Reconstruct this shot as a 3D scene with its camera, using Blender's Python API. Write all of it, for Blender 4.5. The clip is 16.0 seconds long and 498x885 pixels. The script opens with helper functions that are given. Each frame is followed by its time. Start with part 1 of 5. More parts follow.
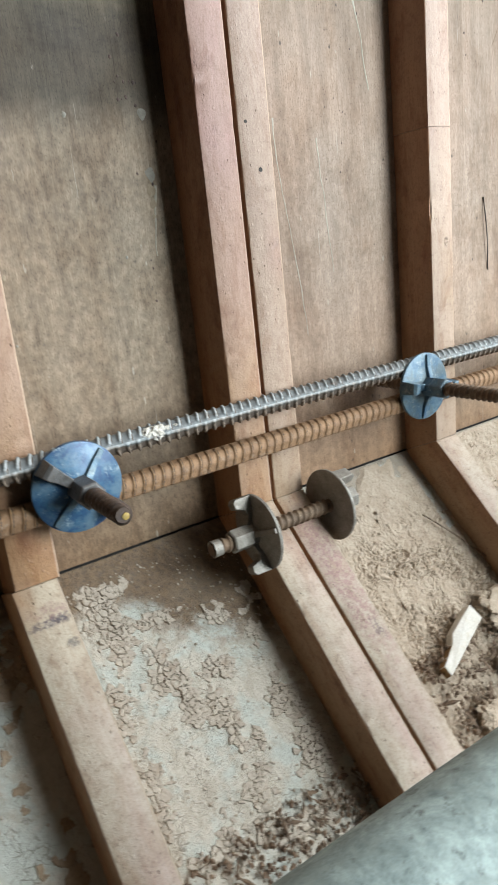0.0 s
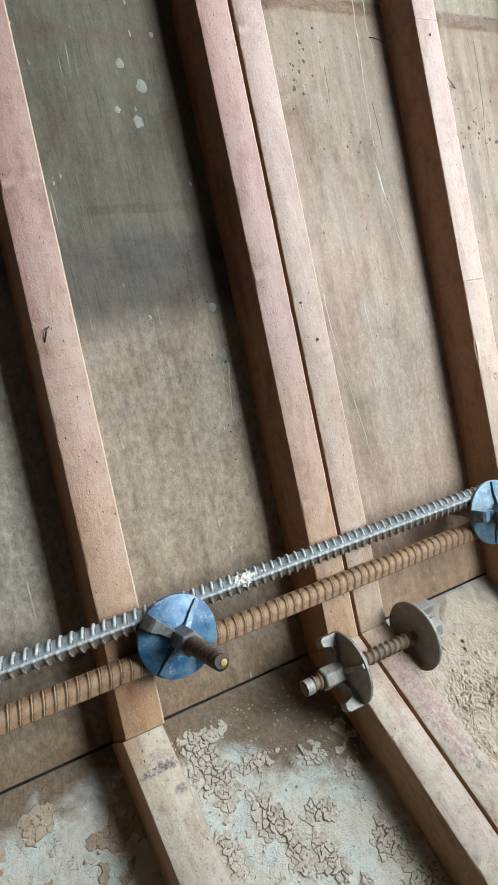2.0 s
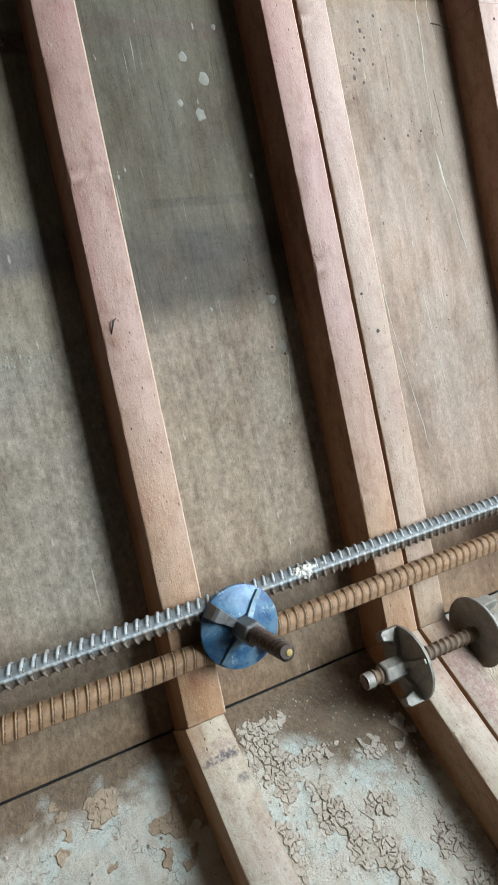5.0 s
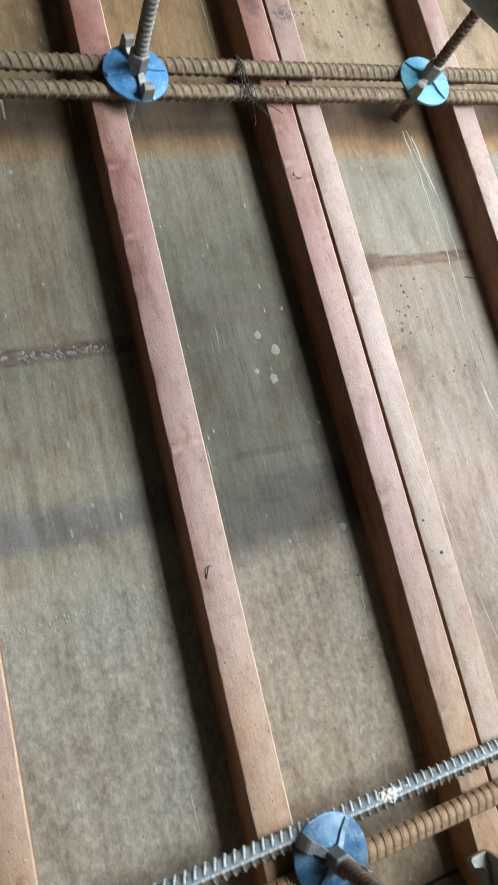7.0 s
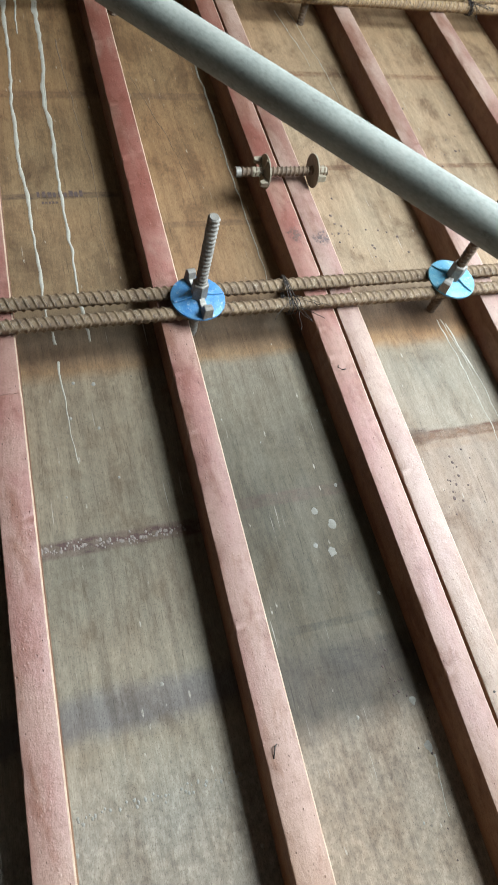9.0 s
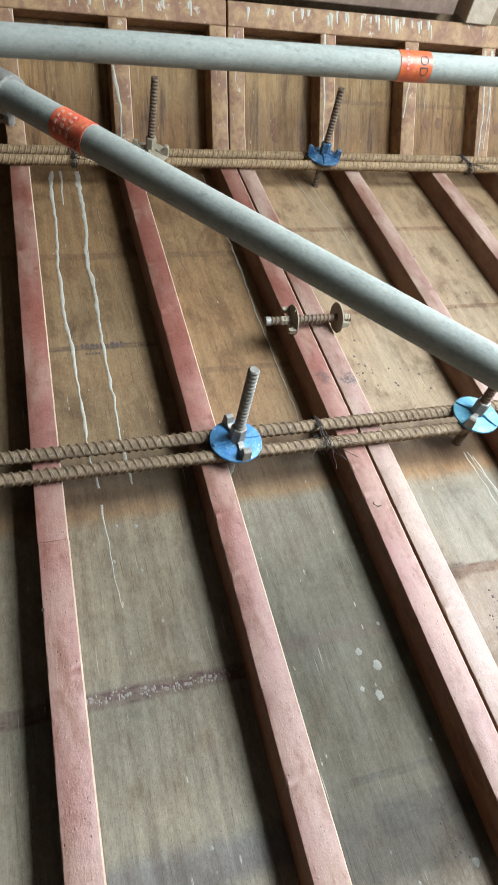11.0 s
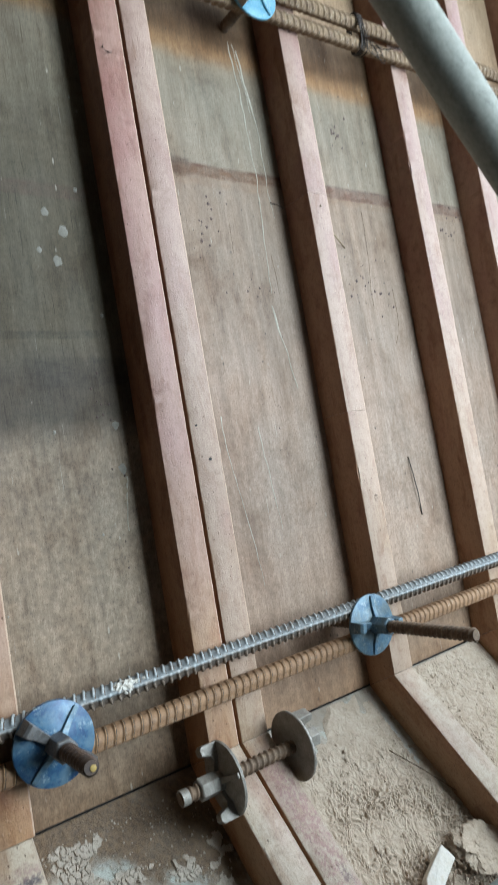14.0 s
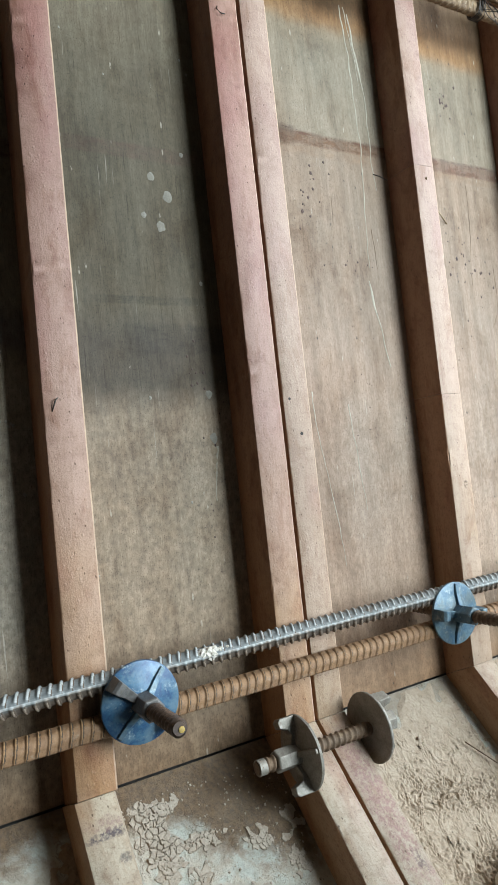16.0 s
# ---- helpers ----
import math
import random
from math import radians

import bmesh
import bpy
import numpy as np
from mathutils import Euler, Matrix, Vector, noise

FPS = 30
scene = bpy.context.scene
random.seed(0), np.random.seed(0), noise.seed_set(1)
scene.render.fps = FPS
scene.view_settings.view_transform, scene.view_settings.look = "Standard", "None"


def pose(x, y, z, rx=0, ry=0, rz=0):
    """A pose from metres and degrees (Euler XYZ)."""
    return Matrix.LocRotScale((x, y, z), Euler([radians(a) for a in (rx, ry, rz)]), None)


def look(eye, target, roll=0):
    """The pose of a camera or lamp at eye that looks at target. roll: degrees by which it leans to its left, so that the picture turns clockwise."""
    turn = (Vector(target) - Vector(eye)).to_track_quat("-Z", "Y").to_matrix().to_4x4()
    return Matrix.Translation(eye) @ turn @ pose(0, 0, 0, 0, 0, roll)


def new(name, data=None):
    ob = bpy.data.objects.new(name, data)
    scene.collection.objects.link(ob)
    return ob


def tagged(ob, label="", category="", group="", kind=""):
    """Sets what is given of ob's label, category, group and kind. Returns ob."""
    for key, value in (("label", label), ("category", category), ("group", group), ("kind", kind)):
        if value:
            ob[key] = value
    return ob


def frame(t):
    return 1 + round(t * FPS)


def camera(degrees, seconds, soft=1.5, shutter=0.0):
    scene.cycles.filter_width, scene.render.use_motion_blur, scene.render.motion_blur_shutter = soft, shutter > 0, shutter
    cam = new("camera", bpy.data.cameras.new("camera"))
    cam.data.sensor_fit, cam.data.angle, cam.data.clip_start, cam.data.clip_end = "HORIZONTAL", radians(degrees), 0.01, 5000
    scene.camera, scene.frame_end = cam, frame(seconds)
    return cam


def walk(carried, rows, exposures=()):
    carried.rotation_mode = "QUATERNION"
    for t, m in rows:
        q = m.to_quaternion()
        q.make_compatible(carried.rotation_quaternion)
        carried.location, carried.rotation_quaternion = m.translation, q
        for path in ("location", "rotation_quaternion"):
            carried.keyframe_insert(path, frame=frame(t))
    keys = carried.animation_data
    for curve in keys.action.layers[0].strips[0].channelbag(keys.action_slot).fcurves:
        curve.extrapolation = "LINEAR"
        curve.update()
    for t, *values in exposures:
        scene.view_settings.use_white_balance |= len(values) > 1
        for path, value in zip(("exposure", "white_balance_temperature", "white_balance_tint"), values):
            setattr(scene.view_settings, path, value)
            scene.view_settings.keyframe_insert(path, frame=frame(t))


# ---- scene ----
cam = camera(41.1, 16.0, 0.8, 0.5)
PATH = [
    (0, (-0.17, -0.627, 0.585), (0.876, 0.986, 0.034), -6.4),
    (0.5, (-0.181, -0.646, 0.587), (0.783, 1.043, 0.119), -12.3),
    (1, (-0.192, -0.674, 0.614), (0.712, 1.095, 0.38), -12.3),
    (1.5, (-0.201, -0.686, 0.627), (0.727, 1.082, 0.519), -12.4),
    (2, (-0.199, -0.682, 0.619), (0.741, 1.077, 0.47), -12.1),
    (2.5, (-0.203, -0.679, 0.622), (0.747, 1.073, 0.466), -12.5),
    (3, (-0.2, -0.676, 0.614), (0.729, 1.086, 0.429), -12.7),
    (3.5, (-0.211, -0.666, 0.613), (0.68, 1.113, 0.411), -11.7),
    (3.7, (-0.222, -0.662, 0.613), (0.664, 1.119, 0.4), -11.2),
    (5.8, (-0.214, -0.702, 0.641), (0.539, 1.151, 0.628), -12.8),
    (6, (-0.212, -0.718, 0.656), (0.515, 1.145, 0.696), -12.7),
    (6.5, (-0.224, -0.751, 0.677), (0.487, 1.097, 0.96), -12.7),
    (7, (-0.245, -0.774, 0.717), (0.475, 1.064, 1.04), -14.3),
    (7.5, (-0.231, -0.776, 0.699), (0.399, 1.038, 1.259), -14.8),
    (8, (-0.244, -0.784, 0.709), (0.37, 1.007, 1.355), -15.2),
    (8.2, (-0.232, -0.801, 0.709), (0.338, 0.986, 1.404), -15.3),
    (10.3, (-0.274, -0.85, 0.719), (0.346, 0.771, 1.713), -18.0),
    (10.5, (-0.276, -0.85, 0.728), (0.337, 0.753, 1.755), -18.3),
    (11, (-0.284, -0.87, 0.738), (0.312, 0.669, 1.866), -18.7),
    (11.5, (-0.284, -0.868, 0.736), (0.337, 0.646, 1.885), -19.5),
    (12, (-0.274, -0.867, 0.729), (0.377, 0.644, 1.866), -19.8),
    (12.5, (-0.261, -0.851, 0.71), (0.559, 0.68, 1.702), -18.7),
    (13, (-0.251, -0.813, 0.691), (0.696, 0.776, 1.453), -14.7),
    (13.5, (-0.201, -0.787, 0.645), (0.886, 0.844, 1.039), -12.9),
    (14, (-0.193, -0.761, 0.621), (0.971, 0.861, 0.746), -9.8),
    (14.5, (-0.196, -0.75, 0.619), (0.94, 0.894, 0.7), -8.5),
    (15, (-0.217, -0.742, 0.624), (0.854, 0.945, 0.706), -7.1),
    (15.5, (-0.22, -0.738, 0.618), (0.788, 0.987, 0.706), -6.2),
    (16, (-0.22, -0.732, 0.62), (0.785, 0.995, 0.71), -6.2),
]
walk(cam, [(t, look(eye, target, roll)) for t, eye, target, roll in PATH],
     [(0.0, -0.05, 6600, 9), (1.0, 0.03, 6550, 8), (2.0, 0.03, 6250, 7), (3.7, 0.05, 6200, 7), (7.0, 0.12, 6150, 7), (8.0, 0.22, 6250, 8), (10.5, 0.45, 6200, 8), (11.8, 0.45, 6150, 8), (12.5, 0.25, 5700, 7), (13.0, 0.05, 5500, 6), (13.5, -0.24, 5400, 2), (14.0, -0.32, 6000, 6), (14.5, -0.36, 6100, 4), (15.2, -0.26, 6300, 5), (16.0, -0.12, 6400, 6)])

# ---- light ----
world = bpy.data.worlds.new("world")
scene.world = world
world.use_nodes = True
_w = world.node_tree
_sky = _w.nodes.new("ShaderNodeTexSky")
_sky.sky_type, _sky.sun_disc = "NISHITA", False
_sky.dust_density = 5.0
_sky.sun_elevation, _sky.sun_rotation = radians(55), radians(100)
_w.links.new(_sky.outputs[0], _w.nodes["Background"].inputs[0])
_w.nodes["Background"].inputs[1].default_value = 0.12


def area(name, m, sx, sy, power, colour):
    lamp = bpy.data.lights.new(name, "AREA")
    lamp.shape, lamp.size, lamp.size_y, lamp.energy, lamp.color = "RECTANGLE", sx, sy, power, colour
    ob = new(name, lamp)
    ob.matrix_world = m
    return ob


# added area lamp: daylight through an assumed, unseen gap between the side wall and the open end of the culvert
area("daylight_side", look((1.15, -1.80, 0.98), (0.25, 0.0, 0.68)), 0.75, 1.3, 95, (0.89, 0.98, 1.03))
# daylight from the open end itself, along the wall
area("daylight_end", look((2.15, -0.95, 1.45), (0.7, -0.1, 1.1)), 1.5, 2.0, 42, (0.86, 0.97, 1.08))


# ---- materials ----
class Net:
    """A short way to write node materials."""

    def __init__(self, name):
        self.m = bpy.data.materials.new(name)
        self.m.use_nodes = True
        self.t = self.m.node_tree
        self.b = self.t.nodes["Principled BSDF"]
        self.co = self.t.nodes.new("ShaderNodeTexCoord").outputs["Object"]
        self.rnd = self.t.nodes.new("ShaderNodeObjectInfo").outputs["Random"]

    def put(self, socket, v):
        if isinstance(v, bpy.types.NodeSocket):
            self.t.links.new(v, socket)
        elif isinstance(v, tuple) and len(v) == 3 and socket.type == "RGBA":
            socket.default_value = (*v, 1)
        else:
            socket.default_value = v

    def scaled(self, sx, sy, sz, shift=None):
        n = self.t.nodes.new("ShaderNodeMapping")
        self.put(n.inputs["Vector"], self.co)
        n.inputs["Scale"].default_value = (sx, sy, sz)
        if shift is not None:
            c = self.t.nodes.new("ShaderNodeCombineXYZ")
            self.put(c.inputs[0], shift)
            self.put(c.inputs[2], shift)
            self.put(n.inputs["Location"], c.outputs[0])
        return n.outputs[0]

    def noise(self, vec, scale, detail=4.0, rough=0.6, distort=0.0):
        n = self.t.nodes.new("ShaderNodeTexNoise")
        self.put(n.inputs["Vector"], vec)
        n.inputs["Scale"].default_value, n.inputs["Detail"].default_value = scale, detail
        n.inputs["Roughness"].default_value, n.inputs["Distortion"].default_value = rough, distort
        return n.outputs[0]

    def cells(self, vec, scale, out="Distance"):
        n = self.t.nodes.new("ShaderNodeTexVoronoi")
        self.put(n.inputs["Vector"], vec)
        n.inputs["Scale"].default_value = scale
        return n.outputs[out]

    def calc(self, op, a, b=0.0, c=0.0):
        n = self.t.nodes.new("ShaderNodeMath")
        n.operation = op
        for s, v in zip(n.inputs, (a, b, c)):
            self.put(s, v)
        return n.outputs[0]

    def span(self, v, lo, hi, out0=0.0, out1=1.0):
        n = self.t.nodes.new("ShaderNodeMapRange")
        self.put(n.inputs[0], v)
        for i, x in enumerate((lo, hi, out0, out1)):
            n.inputs[i + 1].default_value = x
        return n.outputs[0]

    def mix(self, f, a, b, mode="MIX"):
        n = self.t.nodes.new("ShaderNodeMix")
        n.data_type, n.blend_type = "RGBA", mode
        self.put(n.inputs[0], f)
        self.put(n.inputs[6], a)
        self.put(n.inputs[7], b)
        return n.outputs[2]

    def ramp(self, v, stops):
        n = self.t.nodes.new("ShaderNodeValToRGB")
        self.put(n.inputs[0], v)
        e = n.color_ramp.elements
        while len(e) < len(stops):
            e.new(0.5)
        for el, (p, c) in zip(e, stops):
            el.position, el.color = p, (*c, 1)
        return n.outputs[0]

    def axis(self, i):
        n = self.t.nodes.new("ShaderNodeSeparateXYZ")
        self.put(n.inputs[0], self.co)
        return n.outputs[i]

    def done(self, colour, rough=0.7, metal=0.0, height=None, bump=0.3, dist=0.001):
        self.put(self.b.inputs["Base Color"], self.mix(1.0, colour, (0.72, 0.72, 0.72), "MULTIPLY"))
        self.put(self.b.inputs["Roughness"], rough)
        self.put(self.b.inputs["Metallic"], metal)
        if height is not None:
            n = self.t.nodes.new("ShaderNodeBump")
            n.inputs["Strength"].default_value, n.inputs["Distance"].default_value = bump, dist
            self.put(n.inputs["Height"], height)
            self.put(self.b.inputs["Normal"], n.outputs[0])
        return self.m


def band(net, z, z0, half, wob, patch):
    """A mask along the level z0 with a wandering edge, broken into patches."""
    d = net.calc("ABSOLUTE", net.calc("SUBTRACT", net.calc("ADD", z, wob), z0))
    return net.calc("MULTIPLY", net.span(d, half, half * 0.65), patch)


def plywood(name, zones, zones2=None, split=0.0, lines=(), mottle=0.5, z_lo=0.29, z_hi=2.24, specks=0.5, streak=0.3, pores=0.6, scaly=0.0):
    """Weathered form plywood: upright grain, cement film, stain levels left by earlier pours; zones also hold painted
    bar shadow.
    """
    n = Net(name)
    x, z = n.axis(0), n.axis(2)
    big = n.noise(n.scaled(1, 1, 1), 9.0, 3.0)
    mid = n.noise(n.scaled(1, 1, 0.7), 55.0, 4.0, 0.7)
    grain = n.noise(n.scaled(1, 1, 0.07), 750.0, 4.0, 0.7)
    fleck = n.noise(n.scaled(1, 1, 0.75), 270.0, 7.0, 0.8)
    broad = n.noise(n.scaled(1, 1, 0.05), 60.0, 4.0, 0.65, 0.4)
    wob = n.calc("MULTIPLY", n.calc("SUBTRACT", n.noise(n.scaled(1, 1, 1), 14.0, 5.0, 0.7), 0.5), 0.028)
    lev = n.span(n.calc("ADD", z, wob), z_lo, z_hi)

    def stops(zs):
        return [((p - z_lo) / (z_hi - z_lo), c) for p, c in zs]

    col = n.ramp(lev, stops(zones))
    if zones2:
        side = n.span(n.calc("ADD", x, n.calc("MULTIPLY", wob, 0.2)), split - 0.004, split + 0.004)
        col = n.mix(side, n.ramp(lev, stops(zones2)), col)
    patch = n.span(n.noise(n.scaled(1, 1, 2.2), 30.0, 5.0, 0.75), 0.40, 0.56)
    fine_wob = n.calc("MULTIPLY", wob, 0.16)
    for z0, half, c, amount, x0, x1 in lines:
        m = band(n, z, z0, half, fine_wob, n.calc("MAXIMUM", patch, 0.5))
        inside = n.calc("MULTIPLY", n.span(x, x0 - 0.01, x0 + 0.01), n.span(x, x1 + 0.01, x1 - 0.01))
        col = n.mix(n.calc("MULTIPLY", n.calc("MULTIPLY", m, inside), amount), col, c)
    low = n.span(n.calc("ADD", z, wob), 0.76, 0.67)
    calm = n.calc("MULTIPLY", low, scaly)
    # soft warm and cool clouds, dirt drifts and long weathering streaks
    cloud = n.noise(n.scaled(1, 1, 0.8), 5.5, 4.0, 0.6)
    col = n.mix(n.span(cloud, 0.36, 0.64), n.mix(1.0, col, (1.05, 0.98, 0.92), "MULTIPLY"), n.mix(1.0, col, (0.95, 0.96, 0.95), "MULTIPLY"))
    drift = n.noise(n.scaled(1, 1, 0.55), 17.0, 9.0, 0.74, 0.25)
    rain = n.noise(n.scaled(1, 1, 0.1), 42.0, 7.0, 0.72, 0.2)
    col = n.mix(n.span(rain, 0.50, 0.64, 0.0, streak), col, n.mix(1.0, col, (0.34, 0.25, 0.18), "MULTIPLY"))
    col = n.mix(n.span(drift, 0.50, 0.66, 0.0, 0.55), col, n.mix(1.0, col, (0.60, 0.51, 0.44), "MULTIPLY"))
    col = n.mix(n.span(drift, 0.46, 0.34, 0.0, 0.4), col, n.mix(1.0, col, (1.14, 1.15, 1.17), "MULTIPLY"))
    col = n.mix(n.calc("MULTIPLY", calm, 0.75), n.mix(n.span(broad, 0.36, 0.64), n.mix(1.0, col, (1.11, 1.1, 1.09), "MULTIPLY"), n.mix(1.0, col, (0.84, 0.82, 0.80), "MULTIPLY")), col)
    stain = n.noise(n.scaled(1, 1, 0.6, 2.3), 12.0, 8.0, 0.72, 0.3)
    high = n.calc("MULTIPLY_ADD", n.span(z, 1.2, 1.45), 0.3, 0.35)
    col = n.mix(n.calc("MULTIPLY", n.span(stain, 0.50, 0.62), high), col, n.mix(1.0, col, (0.40, 0.32, 0.25), "MULTIPLY"))
    # cement film: soft scales low on the sheet, thin above
    scale = n.span(n.noise(n.scaled(1, 1, 0.72), 150.0, 5.0, 0.66), 0.40, 0.58)
    blot = n.span(n.noise(n.scaled(1, 1, 0.8, 6.7), 70.0, 5.0, 0.7), 0.42, 0.60)
    col = n.mix(n.calc("MULTIPLY", calm, 0.55), col, n.mix(blot, n.mix(1.0, col, (0.74, 0.72, 0.69), "MULTIPLY"), n.mix(1.0, col, (1.12, 1.11, 1.09), "MULTIPLY")))
    col = n.mix(n.calc("MULTIPLY", n.calc("MULTIPLY_ADD", low, 0.5, 0.4), mottle), col, n.mix(scale, n.mix(1.0, col, (0.72, 0.70, 0.68), "MULTIPLY"), n.mix(1.0, col, (1.14, 1.13, 1.12), "MULTIPLY")))
    # upright grain and pores
    col = n.mix(n.span(grain, 0.38, 0.64), n.mix(1.0, col, (1.10, 1.095, 1.09), "MULTIPLY"), n.mix(1.0, col, (0.88, 0.865, 0.84), "MULTIPLY"))
    pore = n.span(n.noise(n.scaled(1, 1, 0.05), 330.0, 4.0, 0.65), 0.58, 0.68)
    col = n.mix(n.calc("MULTIPLY", n.calc("MULTIPLY", pore, pores), n.calc("SUBTRACT", 1.0, n.calc("MULTIPLY", calm, 0.85))), col, n.mix(1.0, col, (0.42, 0.36, 0.30), "MULTIPLY"))
    col = n.mix(n.span(fleck, 0.36, 0.66), n.mix(1.0, col, (0.87, 0.86, 0.85), "MULTIPLY"), n.mix(1.0, col, (1.09, 1.09, 1.08), "MULTIPLY"))
    # small dark mould specks, pale scuffs
    dark = n.calc("MULTIPLY", n.span(n.cells(n.scaled(1, 1, 0.6), 75.0), 0.13, 0.07), n.span(big, 0.48, 0.56))
    dark = n.calc("MULTIPLY", dark, n.span(fleck, 0.42, 0.52))
    col = n.mix(n.calc("MULTIPLY", dark, specks), col, (0.06, 0.05, 0.04))
    tiny = n.calc("MULTIPLY", n.span(n.calc("ADD", n.cells(n.scaled(1, 1, 0.75, 5.1), 95.0), n.calc("MULTIPLY", drift, 0.5)), 0.30, 0.24), n.span(cloud, 0.49, 0.56))
    col = n.mix(n.calc("MULTIPLY", n.calc("MULTIPLY", tiny, n.span(fleck, 0.40, 0.5)), specks), col, (0.05, 0.04, 0.032))
    pale = n.calc("MULTIPLY", n.span(n.cells(n.scaled(1, 1, 0.28, 3.7), 80.0), 0.12, 0.08), n.span(mid, 0.51, 0.57))
    col = n.mix(n.calc("MULTIPLY", pale, 0.55), col, (0.56, 0.51, 0.42))
    scratch = n.calc("MULTIPLY", n.span(n.noise(n.scaled(1, 1, 0.03, 1.9), 260.0, 2.0, 0.5), 0.69, 0.73), n.span(cloud, 0.45, 0.55))
    col = n.mix(n.calc("MULTIPLY", scratch, 0.5), col, (0.6, 0.54, 0.46))
    grit = n.noise(n.scaled(1, 1, 0.8), 620.0, 3.0, 0.6)
    col = n.mix(n.span(grit, 0.56, 0.67, 0.0, 0.72), col, n.mix(1.0, col, (0.40, 0.36, 0.33), "MULTIPLY"))
    col = n.mix(n.span(grit, 0.40, 0.28, 0.0, 0.4), col, n.mix(1.0, col, (1.35, 1.35, 1.34), "MULTIPLY"))
    relief = n.calc("ADD", n.calc("MULTIPLY", grain, 0.35), n.calc("ADD", n.calc("MULTIPLY", mid, 0.5), n.calc("SUBTRACT", n.calc("MULTIPLY", fleck, 0.35), n.calc("MULTIPLY", pore, 0.3))))
    n.b.inputs["Specular IOR Level"].default_value = 0.4
    return n.done(col, n.span(drift, 0.3, 0.7, 0.6, 0.85), 0.0, relief, 0.3, 0.0010)


# the dark stops from 1.295 to 1.33 paint the walers' shadow on the sheet
M_PLY_L = plywood("plywood_left",
                  [(0.30, (0.27, 0.19, 0.12)), (0.38, (0.33, 0.265, 0.20)), (0.46, (0.375, 0.30, 0.225)), (0.70, (0.345, 0.29, 0.228)), (0.735, (0.112, 0.097, 0.074)), (0.79, (0.108, 0.092, 0.069)), (0.83, (0.155, 0.14, 0.10)), (0.97, (0.135, 0.124, 0.088)), (1.03, (0.12, 0.11, 0.078)),
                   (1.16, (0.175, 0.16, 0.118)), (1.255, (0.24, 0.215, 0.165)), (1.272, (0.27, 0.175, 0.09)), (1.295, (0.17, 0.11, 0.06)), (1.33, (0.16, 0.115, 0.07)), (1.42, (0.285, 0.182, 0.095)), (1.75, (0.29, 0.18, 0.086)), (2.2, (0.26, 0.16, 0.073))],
                  [(0.30, (0.27, 0.19, 0.12)), (0.38, (0.33, 0.265, 0.20)), (0.46, (0.36, 0.32, 0.265)), (0.68, (0.33, 0.31, 0.265)), (0.715, (0.35, 0.32, 0.26)), (0.765, (0.34, 0.30, 0.23)), (0.785, (0.19, 0.175, 0.165)), (0.812, (0.2, 0.185, 0.17)), (0.83, (0.29, 0.26, 0.2)),
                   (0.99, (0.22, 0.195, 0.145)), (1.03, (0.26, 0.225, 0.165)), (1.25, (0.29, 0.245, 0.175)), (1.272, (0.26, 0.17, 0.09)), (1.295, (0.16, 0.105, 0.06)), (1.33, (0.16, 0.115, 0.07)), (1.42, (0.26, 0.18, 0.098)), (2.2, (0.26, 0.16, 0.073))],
                  -0.035,
                  [(1.003, 0.013, (0.12, 0.07, 0.062), 1.0, -0.6, -0.02), (1.022, 0.011, (0.12, 0.078, 0.062), 0.6, 0.0, 0.22), (0.790, 0.022, (0.05, 0.042, 0.033), 0.5, 0.06, 0.19), (0.838, 0.006, (0.05, 0.047, 0.04), 0.4, 0.02, 0.17), (1.627, 0.008, (0.08, 0.05, 0.035), 0.8, -0.26, -0.06), (1.89, 0.012, (0.13, 0.07, 0.04), 0.6, -0.6, 0.2), (1.55, 0.008, (0.12, 0.07, 0.04), 0.5, 0.0, 0.2)],
                  0.8, scaly=1.0)
# here too the bars' shadow is coloured in at 1.295 and 1.33
M_PLY_R = plywood("plywood_right",
                  [(0.30, (0.36, 0.24, 0.15)), (0.37, (0.41, 0.31, 0.235)), (0.5, (0.44, 0.345, 0.28)), (0.75, (0.395, 0.313, 0.258)), (0.9, (0.335, 0.268, 0.218)), (1.0, (0.325, 0.262, 0.21)), (1.075, (0.315, 0.255, 0.205)), (1.09, (0.30, 0.263, 0.21)), (1.22, (0.29, 0.257, 0.202)),
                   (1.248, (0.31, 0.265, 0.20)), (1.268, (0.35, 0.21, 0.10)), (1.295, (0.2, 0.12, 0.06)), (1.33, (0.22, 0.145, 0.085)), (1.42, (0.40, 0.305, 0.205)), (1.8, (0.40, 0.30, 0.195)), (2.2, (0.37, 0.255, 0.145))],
                  None, 0.0,
                  [(1.081, 0.011, (0.11, 0.05, 0.026), 1.0, 0.26, 0.52), (1.079, 0.013, (0.11, 0.06, 0.055), 1.0, 0.52, 1.3), (1.082, 0.017, (0.06, 0.028, 0.015), 1.0, 0.275, 0.33), (0.96, 0.035, (0.2, 0.14, 0.095), 0.5, 0.28, 0.345), (1.072, 0.018, (0.27, 0.17, 0.10), 0.4, 0.26, 1.3), (1.684, 0.008, (0.2, 0.1, 0.05), 0.8, 0.3, 1.3), (1.972, 0.010, (0.2, 0.1, 0.05), 0.75, 0.26, 1.3)],
                  0.5, specks=0.9, streak=0.1, pores=0.32, scaly=0.45)
M_PLY_UP = plywood("plywood_haunch_top", [(0.0, (0.30, 0.175, 0.07)), (0.1, (0.25, 0.14, 0.055)), (0.2, (0.37, 0.235, 0.10)), (0.36, (0.17, 0.092, 0.04))], lines=[(0.16, 0.006, (0.16, 0.09, 0.05), 0.5, 0.5, 1.3)], mottle=0.15, z_lo=0.0, z_hi=0.36, streak=0.85)
